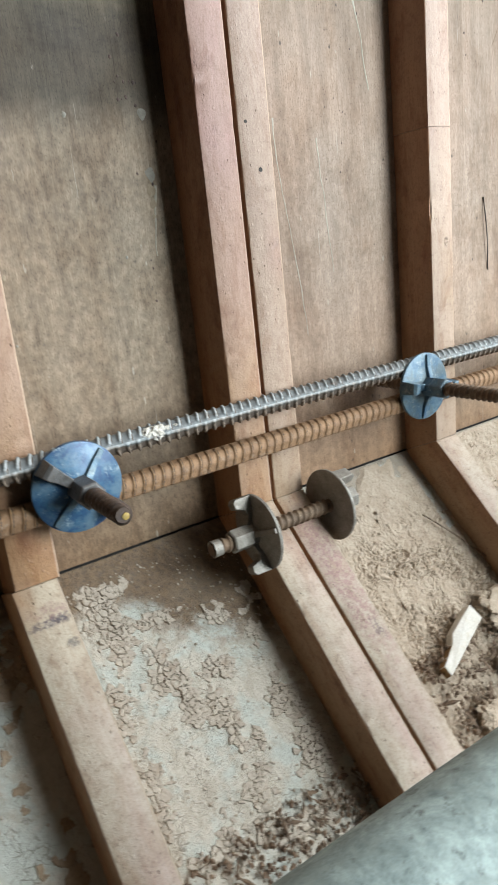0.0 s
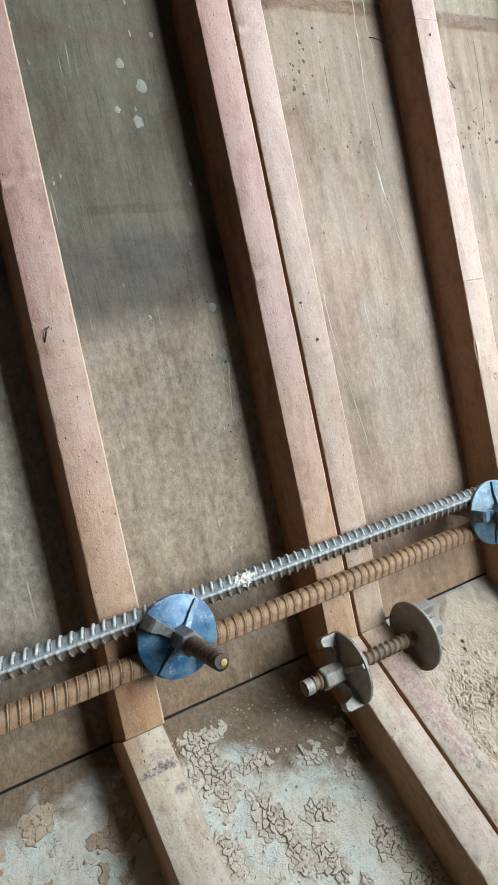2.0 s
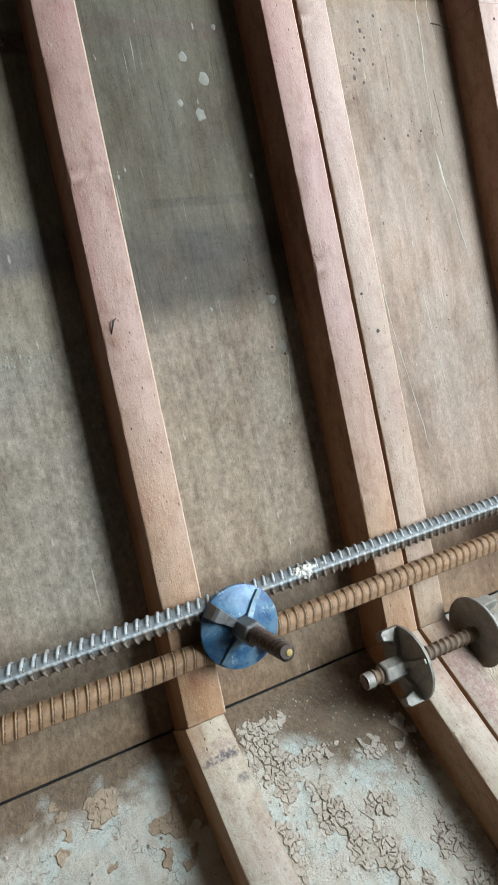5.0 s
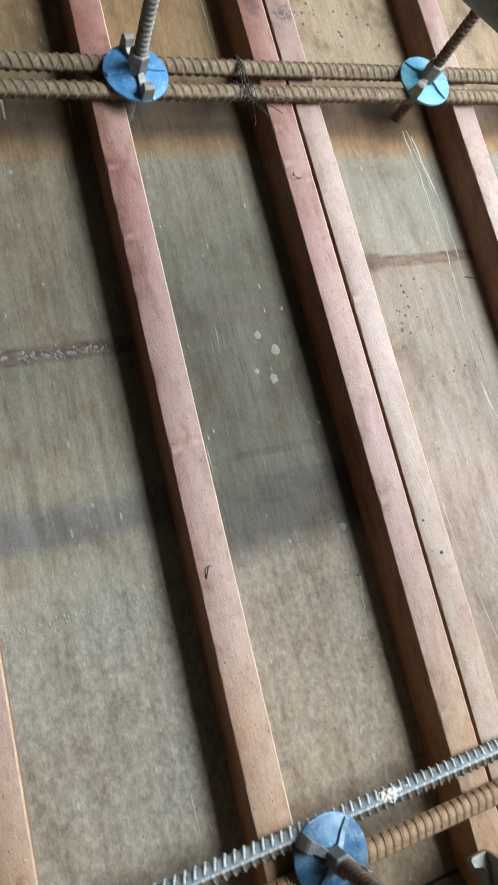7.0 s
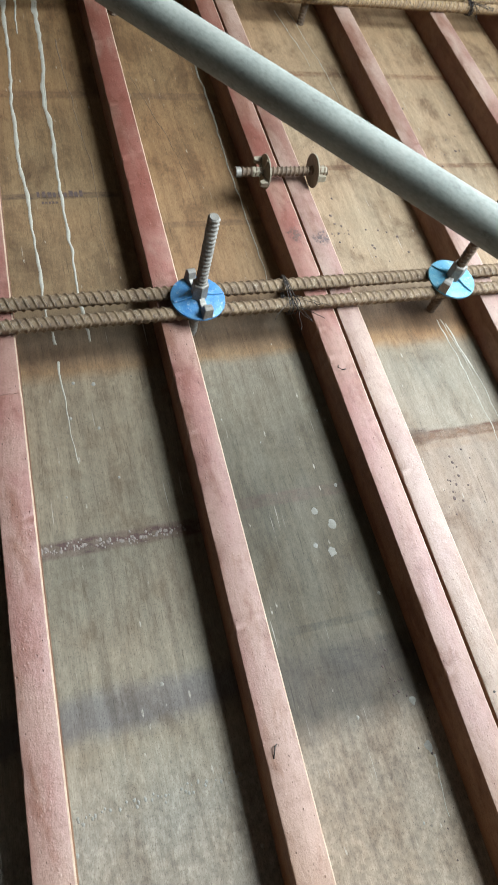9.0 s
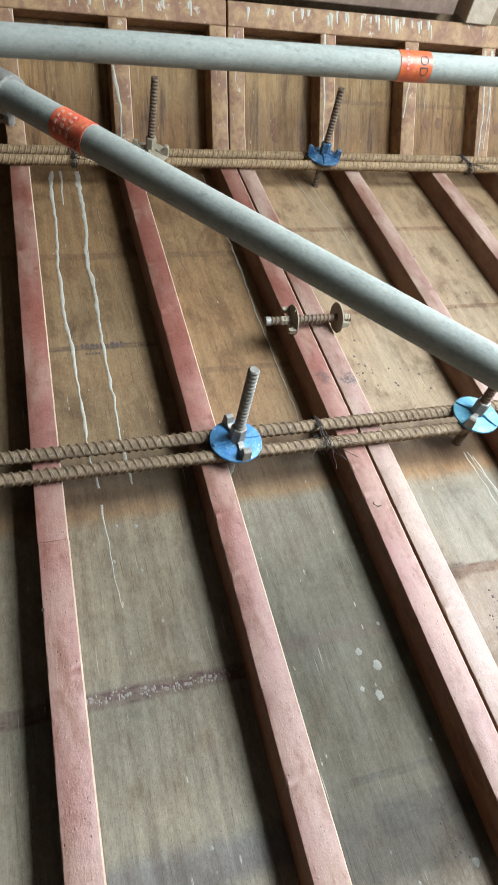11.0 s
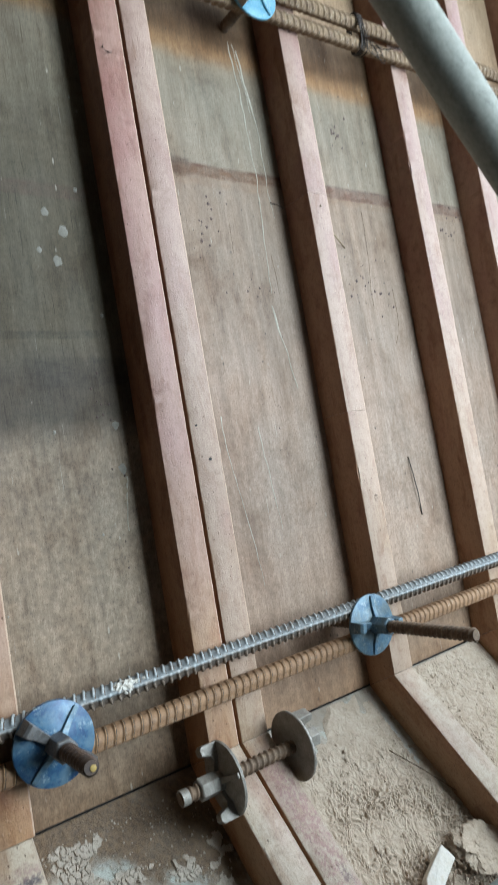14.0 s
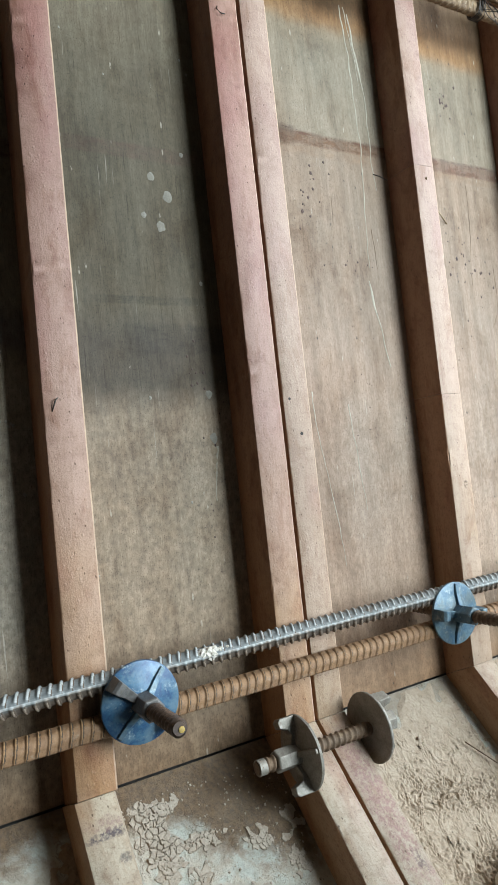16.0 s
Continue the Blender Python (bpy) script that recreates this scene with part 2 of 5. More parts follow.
M_PLY_PLAIN = plywood("plywood_plain", [(0.0, (0.30, 0.23, 0.15)), (2.4, (0.28, 0.21, 0.13))], z_lo=0.0, z_hi=2.5, mottle=0.2)


def haunch_film():
    """Grey-green film face, smeared with thin dried mud; brown dirt under the upper edge, darkened as the clamp's
    shadow.
    """
    n = Net("filmed_plywood")
    v = n.scaled(1, 1, 1)
    x, z = n.axis(0), n.axis(2)
    a, b, c = n.noise(v, 21.0, 6.0, 0.66, 0.3), n.noise(v, 160.0, 5.0, 0.7), n.noise(n.scaled(1, 1, 0.5), 60.0, 5.0, 0.7)
    col = n.mix(n.span(a, 0.40, 0.52), (0.61, 0.645, 0.585), (0.65, 0.60, 0.505))
    col = n.mix(n.span(c, 0.50, 0.66, 0.0, 0.5), col, (0.40, 0.335, 0.25))
    col = n.mix(n.span(b, 0.46, 0.72, 0.0, 0.4), col, (0.29, 0.245, 0.18))
    # brown dirt, made darker where the clamp and stud would shade it
    bay = n.calc("MULTIPLY", n.span(x, 0.0, 0.13, 0.0, 0.095), n.span(x, 0.2, 0.195))
    edge = n.calc("ADD", n.calc("ADD", z, bay), n.calc("MULTIPLY", n.calc("SUBTRACT", a, 0.5), 0.16))
    top = n.calc("MULTIPLY", n.span(edge, -0.055, -0.015), n.span(x, 0.30, 0.22, 0.45, 0.9))
    col = n.mix(top, col, n.mix(n.span(b, 0.35, 0.65), (0.085, 0.046, 0.02), (0.235, 0.145, 0.072)))
    vor = n.t.nodes.new("ShaderNodeTexVoronoi")
    vor.feature = "DISTANCE_TO_EDGE"
    vor.inputs["Scale"].default_value = 130.0
    warp = n.t.nodes.new("ShaderNodeVectorMath")
    warp.operation = "MULTIPLY_ADD"
    n.put(warp.inputs[0], n.t.nodes.new("ShaderNodeTexNoise").outputs["Color"])
    wn = warp.inputs[0].links[0].from_node
    wn.inputs["Scale"].default_value = 90.0
    n.put(wn.inputs["Vector"], v)
    warp.inputs[1].default_value = (0.012, 0.012, 0.012)
    n.put(warp.inputs[2], v)
    n.put(vor.inputs["Vector"], warp.outputs[0])
    where = n.span(n.noise(n.scaled(1, 1, 1, 4.1), 28.0, 5.0, 0.7), 0.53, 0.58)
    crack = n.calc("MULTIPLY", n.span(vor.outputs["Distance"], 0.07, 0.02), where)
    col = n.mix(n.calc("MULTIPLY", crack, 0.55), col, (0.16, 0.115, 0.075))
    lump = n.noise(v, 85.0, 7.0, 0.75, 0.3)
    relief = n.calc("ADD", n.calc("MULTIPLY", a, 0.9), n.calc("ADD", n.calc("MULTIPLY", b, 0.8), n.calc("MULTIPLY", n.span(lump, 0.45, 0.6), 0.7)))
    relief = n.calc("SUBTRACT", n.calc("ADD", relief, n.calc("MULTIPLY", where, 0.5)), n.calc("MULTIPLY", crack, 0.7))
    return n.done(col, n.span(c, 0.3, 0.7, 0.55, 0.85), 0.0, relief, 0.6, 0.0016)


def timber(name, stops, z_lo, z_hi, film=(0.5, 0.44, 0.36), amount=0.5, dust=0.3, tint=(0.85, 0.78, 0.76), spots=(), brown=0.35):
    """Painted batten: mauve paint worn to tan in soft patches, tiny pits and raised grains, brown scuffs."""
    n = Net(name)
    shift = n.calc("MULTIPLY", n.rnd, 13.0)
    v = n.scaled(1, 1, 1, shift)
    long = n.scaled(1, 1, 0.07, shift)
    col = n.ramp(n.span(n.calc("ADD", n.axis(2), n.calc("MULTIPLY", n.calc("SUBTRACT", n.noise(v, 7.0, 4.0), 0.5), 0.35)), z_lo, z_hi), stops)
    col = n.mix(n.calc("MULTIPLY", n.rnd, 0.5), col, n.mix(1.0, col, tint, "MULTIPLY"))
    patch = n.noise(n.scaled(1, 1, 0.45, shift), 16.0, 4.0, 0.55, 0.2)
    col = n.mix(n.span(patch, 0.44, 0.60, 0.0, amount), col, film)
    col = n.mix(n.span(patch, 0.46, 0.34, 0.0, 0.5), col, n.mix(1.0, col, (0.88, 0.70, 0.72), "MULTIPLY"))
    scuff = n.noise(n.scaled(1, 1, 0.35, n.calc("MULTIPLY", n.rnd, 7.0)), 34.0, 6.0, 0.7, 0.4)
    col = n.mix(n.span(scuff, 0.50, 0.66, 0.0, brown + 0.2), col, n.mix(1.0, col, (0.60, 0.42, 0.30), "MULTIPLY"))
    grain = n.noise(long, 330.0, 4.0, 0.65)
    col = n.mix(n.span(grain, 0.40, 0.70, 0.0, 0.5), n.mix(1.0, col, (1.05, 1.05, 1.05), "MULTIPLY"), n.mix(1.0, col, (0.84, 0.80, 0.76), "MULTIPLY"))
    ragged = n.span(n.noise(v, 230.0, 5.0, 0.75), 0.40, 0.56)
    for sx, sz, rx, rz, c, k in spots:
        dx, dz = n.calc("DIVIDE", n.calc("SUBTRACT", n.axis(0), sx), rx), n.calc("DIVIDE", n.calc("SUBTRACT", n.axis(2), sz), rz)
        d = n.calc("ADD", n.calc("ADD", n.calc("MULTIPLY", dx, dx), n.calc("MULTIPLY", dz, dz)), n.calc("MULTIPLY", n.calc("SUBTRACT", n.noise(v, 120.0, 5.0, 0.75), 0.5), 4.0))
        col = n.mix(n.calc("MULTIPLY", n.span(d, 1.3, 0.3, 0.0, k), ragged), col, c)
    fine = n.noise(v, 420.0, 4.0, 0.7)
    dirt = n.noise(v, 75.0, 6.0, 0.75)
    col = n.mix(n.span(dirt, 0.50, 0.66, 0.0, dust + 0.2), col, n.mix(1.0, col, (0.66, 0.58, 0.54), "MULTIPLY"))
    col = n.mix(n.span(dirt, 0.46, 0.34, 0.0, 0.35), col, n.mix(1.0, col, (1.12, 1.13, 1.14), "MULTIPLY"))
    col = n.mix(n.span(fine, 0.52, 0.68, 0.0, dust + 0.15), col, n.mix(1.0, col, (0.55, 0.47, 0.42), "MULTIPLY"))
    gate = n.noise(v, 42.0, 3.0, 0.6)
    pits = n.calc("MULTIPLY", n.span(n.calc("ADD", n.cells(n.scaled(1, 1, 0.6, shift), 170.0), n.calc("MULTIPLY", fine, 0.25)), 0.30, 0.20), n.span(gate, 0.51, 0.58))
    bumps = n.calc("MULTIPLY", n.span(n.cells(n.scaled(1, 1, 0.8, n.calc("MULTIPLY", n.rnd, 5.0)), 190.0), 0.30, 0.10), n.span(gate, 0.52, 0.44))
    col = n.mix(n.calc("MULTIPLY", pits, 0.75), col, n.mix(1.0, col, (0.30, 0.22, 0.18), "MULTIPLY"))
    col = n.mix(n.calc("MULTIPLY", bumps, 0.2), col, film)
    relief = n.calc("ADD", n.calc("ADD", n.calc("MULTIPLY", fine, 0.4), n.calc("MULTIPLY", scuff, 0.8)), n.calc("SUBTRACT", n.calc("ADD", n.calc("MULTIPLY", bumps, 0.25), n.calc("MULTIPLY", dirt, 0.5)), n.calc("MULTIPLY", pits, 0.6)))
    relief = n.calc("ADD", relief, n.calc("MULTIPLY", grain, 0.12))
    return n.done(col, n.span(patch, 0.3, 0.7, 0.42, 0.65), 0.0, relief, 0.75, 0.0014)


# wall stud ramps run from tan at the foot to dark red-brown on top
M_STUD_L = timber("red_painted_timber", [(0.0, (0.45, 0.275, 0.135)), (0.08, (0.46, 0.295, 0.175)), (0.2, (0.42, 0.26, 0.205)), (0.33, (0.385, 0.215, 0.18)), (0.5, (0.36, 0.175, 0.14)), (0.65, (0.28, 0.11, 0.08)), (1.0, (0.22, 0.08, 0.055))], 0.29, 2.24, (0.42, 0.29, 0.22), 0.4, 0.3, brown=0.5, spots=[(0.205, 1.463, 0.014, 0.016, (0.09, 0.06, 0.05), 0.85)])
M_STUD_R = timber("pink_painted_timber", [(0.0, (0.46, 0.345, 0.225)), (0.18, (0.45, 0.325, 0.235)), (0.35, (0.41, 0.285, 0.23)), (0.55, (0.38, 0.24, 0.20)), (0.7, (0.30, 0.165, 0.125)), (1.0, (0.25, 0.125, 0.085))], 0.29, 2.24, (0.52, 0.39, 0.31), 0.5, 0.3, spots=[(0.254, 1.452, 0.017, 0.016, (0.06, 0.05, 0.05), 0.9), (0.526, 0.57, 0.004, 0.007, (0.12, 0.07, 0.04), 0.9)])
M_STUD_LOW = timber("muddy_timber", [(0.0, (0.46, 0.38, 0.315)), (0.75, (0.51, 0.44, 0.345)), (0.93, (0.51, 0.41, 0.30)), (1.0, (0.47, 0.33, 0.21))], -0.40, 0.0, (0.55, 0.485, 0.375), 0.7, 0.55, (1.0, 0.8, 0.76), spots=[(-0.042, -0.060, 0.024, 0.005, (0.09, 0.07, 0.085), 0.95), (-0.042, -0.050, 0.020, 0.007, (0.27, 0.13, 0.13), 0.5), (0.250, -0.13, 0.020, 0.10, (0.36, 0.19, 0.18), 0.75), (0.256, -0.195, 0.006, 0.012, (0.13, 0.10, 0.10), 0.7), (-0.034, -0.085, 0.006, 0.006, (0.10, 0.085, 0.08), 0.8)])
# wall stud sides: brown timber, darkened with height to deepen their shade
M_SIDE = timber("shaded_brown_timber", [(0.0, (0.46, 0.25, 0.11)), (0.14, (0.35, 0.185, 0.09)), (0.28, (0.26, 0.13, 0.075)), (1.0, (0.17, 0.075, 0.045))], 0.29, 2.24, (0.36, 0.2, 0.11), 0.5, 0.5, brown=0.6)
M_SIDE_R = timber("shaded_orange_timber", [(0.0, (0.46, 0.265, 0.14)), (0.2, (0.42, 0.23, 0.125)), (0.38, (0.30, 0.15, 0.095)), (1.0, (0.2, 0.09, 0.055))], 0.29, 2.24, (0.4, 0.24, 0.14), 0.5, 0.4, brown=0.5)
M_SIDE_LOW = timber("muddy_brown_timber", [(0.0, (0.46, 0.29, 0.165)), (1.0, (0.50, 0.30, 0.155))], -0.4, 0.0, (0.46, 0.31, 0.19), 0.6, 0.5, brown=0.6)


def grouted_timber():
    n = Net("grout_splashed_timber")
    v = n.scaled(1, 1, 1, n.calc("MULTIPLY", n.rnd, 9.0))
    blot = n.noise(v, 30.0, 6.0, 0.7, 0.5)
    run = n.noise(n.scaled(0.8, 1, 0.6, n.rnd), 58.0, 7.0, 0.75, 0.6)
    col = n.mix(n.span(blot, 0.4, 0.6), (0.25, 0.12, 0.065), (0.40, 0.24, 0.11))
    col = n.mix(n.span(n.noise(v, 300.0, 4.0, 0.7), 0.5, 0.75, 0.0, 0.6), col, (0.12, 0.07, 0.05))
    col = n.mix(n.span(run, 0.60, 0.66, 0.0, 0.75), col, (0.66, 0.58, 0.47))
    return n.done(col, 0.75, 0.0, n.calc("ADD", blot, run), 0.5, 0.0015)


def bar_steel(name, a, b, rust):
    """Blue-grey bar steel with brown rust in patches; the same brown shades its underside."""
    n = Net(name)
    v = n.scaled(0.5, 1, 1)
    big, fine = n.noise(v, 90.0, 6.0, 0.7, 0.4), n.noise(v, 620.0, 4.0, 0.7)
    col = n.mix(n.span(big, 0.36, 0.64), a, b)
    # underside mask: shade painted with the rust colour
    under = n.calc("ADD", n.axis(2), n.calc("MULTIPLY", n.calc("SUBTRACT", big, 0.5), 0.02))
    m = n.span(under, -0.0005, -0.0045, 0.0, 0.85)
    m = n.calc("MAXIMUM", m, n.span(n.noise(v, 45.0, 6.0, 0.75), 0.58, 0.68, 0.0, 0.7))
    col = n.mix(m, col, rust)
    col = n.mix(n.span(fine, 0.4, 0.75, 0.0, 0.5), col, n.mix(1.0, col, (0.55, 0.53, 0.5), "MULTIPLY"))
    return n.done(col, n.span(fine, 0.3, 0.7, 0.45, 0.75), n.calc("MULTIPLY", n.calc("SUBTRACT", 1.0, m), 0.25), n.calc("ADD", big, fine), 0.4, 0.0007)


def metal(name, a, b, rough=(0.45, 0.7), shine=0.6, size=45.0, rust=None, amount=0.0, bump=0.25, dirt=None, stretch=1.0, island=0.0):
    n = Net(name)
    v = n.scaled(stretch, 1, 1, n.calc("MULTIPLY", n.rnd, 5.0))
    big, fine = n.noise(v, size, 6.0, 0.7, 0.4), n.noise(v, size * 7, 4.0, 0.7)
    col = n.mix(n.span(big, 0.36, 0.64), a, b)
    col = n.mix(n.span(fine, 0.4, 0.75, 0.0, 0.5), col, n.mix(1.0, col, (0.55, 0.53, 0.5), "MULTIPLY"))
    if island:
        k = n.t.nodes.new("ShaderNodeNewGeometry").outputs["Random Per Island"]
        col = n.mix(n.span(k, 0.0, 1.0, 0.0, island), n.mix(1.0, col, (1.12, 1.12, 1.12), "MULTIPLY"), n.mix(1.0, col, (0.62, 0.55, 0.47), "MULTIPLY"))
    mtl = shine
    if rust:
        m = n.calc("MULTIPLY", n.span(n.noise(v, size * 1.7, 6.0, 0.75), 0.56, 0.66), amount)
        col = n.mix(m, col, rust)
        mtl = n.calc("MULTIPLY", n.calc("SUBTRACT", 1.0, m), shine)
    if dirt:
        col = n.mix(n.span(n.noise(v, size * 0.5, 5.0, 0.75), 0.5, 0.62, 0.0, 0.6), col, dirt)
    return n.done(col, n.span(fine, 0.3, 0.7, *rough), mtl, n.calc("ADD", big, n.calc("MULTIPLY", fine, 0.6)), bump, 0.0008)


M_FILM = haunch_film()
M_STUD_UP = grouted_timber()
M_RUST = metal("rusty_steel", (0.22, 0.145, 0.09), (0.13, 0.09, 0.06), (0.6, 0.85), 0.15, 60, (0.36, 0.27, 0.17), 0.6, 0.4)
M_ORANGE = metal("orange_rust", (0.43, 0.25, 0.11), (0.33, 0.18, 0.075), (0.6, 0.85), 0.05, 90, (0.19, 0.125, 0.08), 0.7, 0.35)
M_BROWN = metal("dusty_brown_steel", (0.34, 0.235, 0.135), (0.18, 0.115, 0.07), (0.65, 0.9), 0.1, 75, (0.47, 0.39, 0.28), 0.9, 0.5)
M_GOLD = metal("golden_brown_steel", (0.40, 0.26, 0.125), (0.22, 0.135, 0.07), (0.65, 0.9), 0.1, 75, (0.46, 0.36, 0.22), 0.8, 0.5)
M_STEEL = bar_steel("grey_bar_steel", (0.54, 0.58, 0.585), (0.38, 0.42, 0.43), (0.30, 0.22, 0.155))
# darker than the ridges, to paint in the shade between ribs
M_STEEL_CORE = bar_steel("shaded_grey_core", (0.27, 0.30, 0.31), (0.18, 0.20, 0.205), (0.11, 0.075, 0.05))
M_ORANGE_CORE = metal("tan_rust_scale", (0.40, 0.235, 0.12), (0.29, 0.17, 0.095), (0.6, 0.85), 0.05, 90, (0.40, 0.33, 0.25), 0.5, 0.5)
# near-black brown standing in for the shadow line beside each rib
M_FOOT = metal("rib_foot_shadow", (0.07, 0.05, 0.035), (0.11, 0.075, 0.05), (0.7, 0.9), 0.05, 90)
M_BLUE = metal("chipped_blue_paint", (0.012, 0.055, 0.16), (0.06, 0.17, 0.29), (0.3, 0.5), 0.15, 55, (0.36, 0.46, 0.50), 0.9, 0.35, (0.16, 0.24, 0.30))
M_BLUE_PALE = metal("rubbed_blue_paint", (0.055, 0.135, 0.23), (0.19, 0.30, 0.36), (0.3, 0.55), 0.2, 60, (0.42, 0.47, 0.47), 0.8, 0.3, (0.10, 0.12, 0.12))
M_BLUE_BRIGHT = metal("bright_blue_paint", (0.045, 0.2, 0.47), (0.12, 0.33, 0.56), (0.35, 0.55), 0.1, 80, (0.5, 0.55, 0.56), 0.75, 0.25)
M_BLUE_TEAL = metal("teal_blue_paint", (0.06, 0.27, 0.43), (0.16, 0.40, 0.50), (0.35, 0.55), 0.1, 60, (0.5, 0.55, 0.54), 0.6, 0.25)
M_DARKSTEEL = metal("oily_dark_steel", (0.12, 0.115, 0.11), (0.2, 0.2, 0.2), (0.35, 0.6), 0.3, 90, (0.12, 0.08, 0.05), 0.6, 0.4)
M_OILROD = metal("oily_rusted_rod", (0.13, 0.085, 0.06), (0.075, 0.06, 0.055), (0.35, 0.6), 0.3, 90, (0.22, 0.15, 0.1), 0.5, 0.4)
M_DULL = metal("dull_cast_zinc", (0.40, 0.38, 0.34), (0.27, 0.25, 0.215), (0.45, 0.7), 0.35, 60, (0.16, 0.115, 0.08), 0.5, 0.3)
M_BARE = metal("cement_dusted_steel", (0.42, 0.36, 0.26), (0.30, 0.25, 0.17), (0.6, 0.85), 0.1, 60, (0.2, 0.12, 0.07), 0.5, 0.4)
M_ZINC = metal("galvanised_pipe", (0.39, 0.405, 0.355), (0.285, 0.305, 0.27), (0.65, 0.9), 0.0, 55, (0.14, 0.135, 0.115), 0.5, 0.25, (0.38, 0.375, 0.325), 0.5)
M_OLDPIPE = metal("mottled_old_pipe", (0.48, 0.60, 0.58), (0.21, 0.28, 0.275), (0.6, 0.85), 0.0, 55, (0.08, 0.09, 0.085), 0.7, 0.4, (0.34, 0.41, 0.38))
M_TAPE = metal("orange_tape", (0.72, 0.16, 0.035), (0.62, 0.10, 0.04), (0.35, 0.5), 0.0, 40, (0.75, 0.34, 0.2), 0.5, 0.2)
M_TAPE_RED = metal("faded_red_tape", (0.66, 0.075, 0.045), (0.75, 0.19, 0.08), (0.4, 0.6), 0.0, 60, (0.78, 0.4, 0.28), 0.8, 0.2)
M_INK = metal("black_ink", (0.03, 0.03, 0.03), (0.05, 0.045, 0.04), (0.5, 0.7), 0.0, 60)
M_PINK_INK = metal("faded_print", (0.75, 0.42, 0.32), (0.7, 0.34, 0.25), (0.5, 0.7), 0.0, 60)
M_WIRE = metal("black_wire", (0.045, 0.04, 0.038), (0.08, 0.065, 0.055), (0.5, 0.7), 0.5, 80)
# kept nearly black so that the shell bounces little light back
M_DARK = metal("fill_cutting_dark", (0.07, 0.065, 0.06), (0.045, 0.042, 0.04), (0.8, 0.95), 0.0, 14, (0.1, 0.085, 0.07), 0.6, 0.5)
# paler than the faces; laid on the right-hand stud edges only
M_EDGE = metal("pale_edge_wood", (0.62, 0.46, 0.33), (0.5, 0.33, 0.23), (0.6, 0.8), 0.0, 90)
M_EDGE_LOW = metal("dusty_edge_wood", (0.5, 0.41, 0.31), (0.4, 0.31, 0.22), (0.6, 0.8), 0.0, 90)
M_SPLASH = metal("grey_splash", (0.36, 0.345, 0.30), (0.28, 0.265, 0.22), (0.8, 0.95), 0.0, 90, None, 0.0, 0.5)
M_CRUST = metal("mauve_crust", (0.24, 0.19, 0.165), (0.34, 0.30, 0.26), (0.8, 0.95), 0.0, 200, None, 0.0, 0.5)
M_GROUT = metal("dried_grout", (0.55, 0.52, 0.44), (0.44, 0.41, 0.33), (0.8, 0.95), 0.0, 70, None, 0.0, 0.5)
M_MUD = metal("dry_mud", (0.60, 0.535, 0.445), (0.50, 0.435, 0.355), (0.85, 0.97), 0.0, 60, (0.38, 0.28, 0.195), 0.6, 0.9)
M_EARTH = metal("loose_pale_earth", (0.63, 0.53, 0.415), (0.50, 0.405, 0.305), (0.88, 0.98), 0.0, 60, (0.24, 0.165, 0.11), 0.65, 1.0)
M_MUD_WARM = metal("brown_dry_mud", (0.50, 0.395, 0.285), (0.40, 0.30, 0.205), (0.85, 0.97), 0.0, 60, (0.24, 0.15, 0.09), 0.5, 0.9, island=0.45)
M_CHIP = metal("dark_wood_chips", (0.24, 0.16, 0.10), (0.13, 0.085, 0.055), (0.7, 0.9), 0.0, 80, (0.4, 0.3, 0.2), 0.6, 0.4)
M_PALEWOOD = metal("fresh_split_wood", (0.80, 0.76, 0.67), (0.86, 0.84, 0.78), (0.55, 0.75), 0.0, 60, (0.7, 0.58, 0.4), 0.4, 0.3)
M_ENDGRAIN = metal("tan_end_grain", (0.45, 0.30, 0.14), (0.36, 0.22, 0.1), (0.7, 0.85), 0.0, 90)
M_JOIST = metal("brown_joist", (0.20, 0.13, 0.095), (0.28, 0.19, 0.14), (0.6, 0.8), 0.0, 20, (0.33, 0.25, 0.19), 0.4, 0.4)
M_STRAW = metal("dry_straw", (0.36, 0.27, 0.16), (0.25, 0.18, 0.1), (0.7, 0.85), 0.0, 80)
M_YELLOW = metal("yellow_daub", (0.55, 0.36, 0.06), (0.42, 0.33, 0.14), (0.5, 0.7), 0.1, 120)
M_WHITECEM = metal("white_cement", (0.8, 0.78, 0.72), (0.62, 0.58, 0.5), (0.8, 0.95), 0.0, 180, (0.3, 0.25, 0.2), 0.7, 0.6)
M_TANSPLASH = metal("tan_mud_splash", (0.40, 0.33, 0.235), (0.33, 0.26, 0.18), (0.8, 0.95), 0.0, 120, None, 0.0, 0.5)
M_BROWNSTAIN = metal("brown_rust_stain", (0.16, 0.075, 0.04), (0.24, 0.125, 0.06), (0.75, 0.9), 0.0, 150)
M_JOIST_PALE = metal("pale_weathered_joist", (0.60, 0.49, 0.37), (0.48, 0.38, 0.28), (0.6, 0.8), 0.0, 30, (0.36, 0.28, 0.2), 0.4, 0.4)
M_SOOT = metal("soot_mark", (0.07, 0.05, 0.045), (0.14, 0.09, 0.075), (0.8, 0.9), 0.0, 150)


# ---- builders ----
def mesh_of(name, bm):
    me = bpy.data.meshes.new(name)
    bm.to_mesh(me)
    bm.free()
    return me


def part(name, bm, material, parent, label=""):
    me = mesh_of(name, bm) if isinstance(bm, bmesh.types.BMesh) else bm
    if not me.materials:
        me.materials.append(material)
    ob = new(name, me)
    ob.parent = parent
    if label:
        ob["label"] = label
    return ob


def thing(name, m, label, category, group="", kind=""):
    ob = new(name)
    ob.empty_display_size = 0.05
    ob.matrix_world = m
    return tagged(ob, label, category, group, kind)


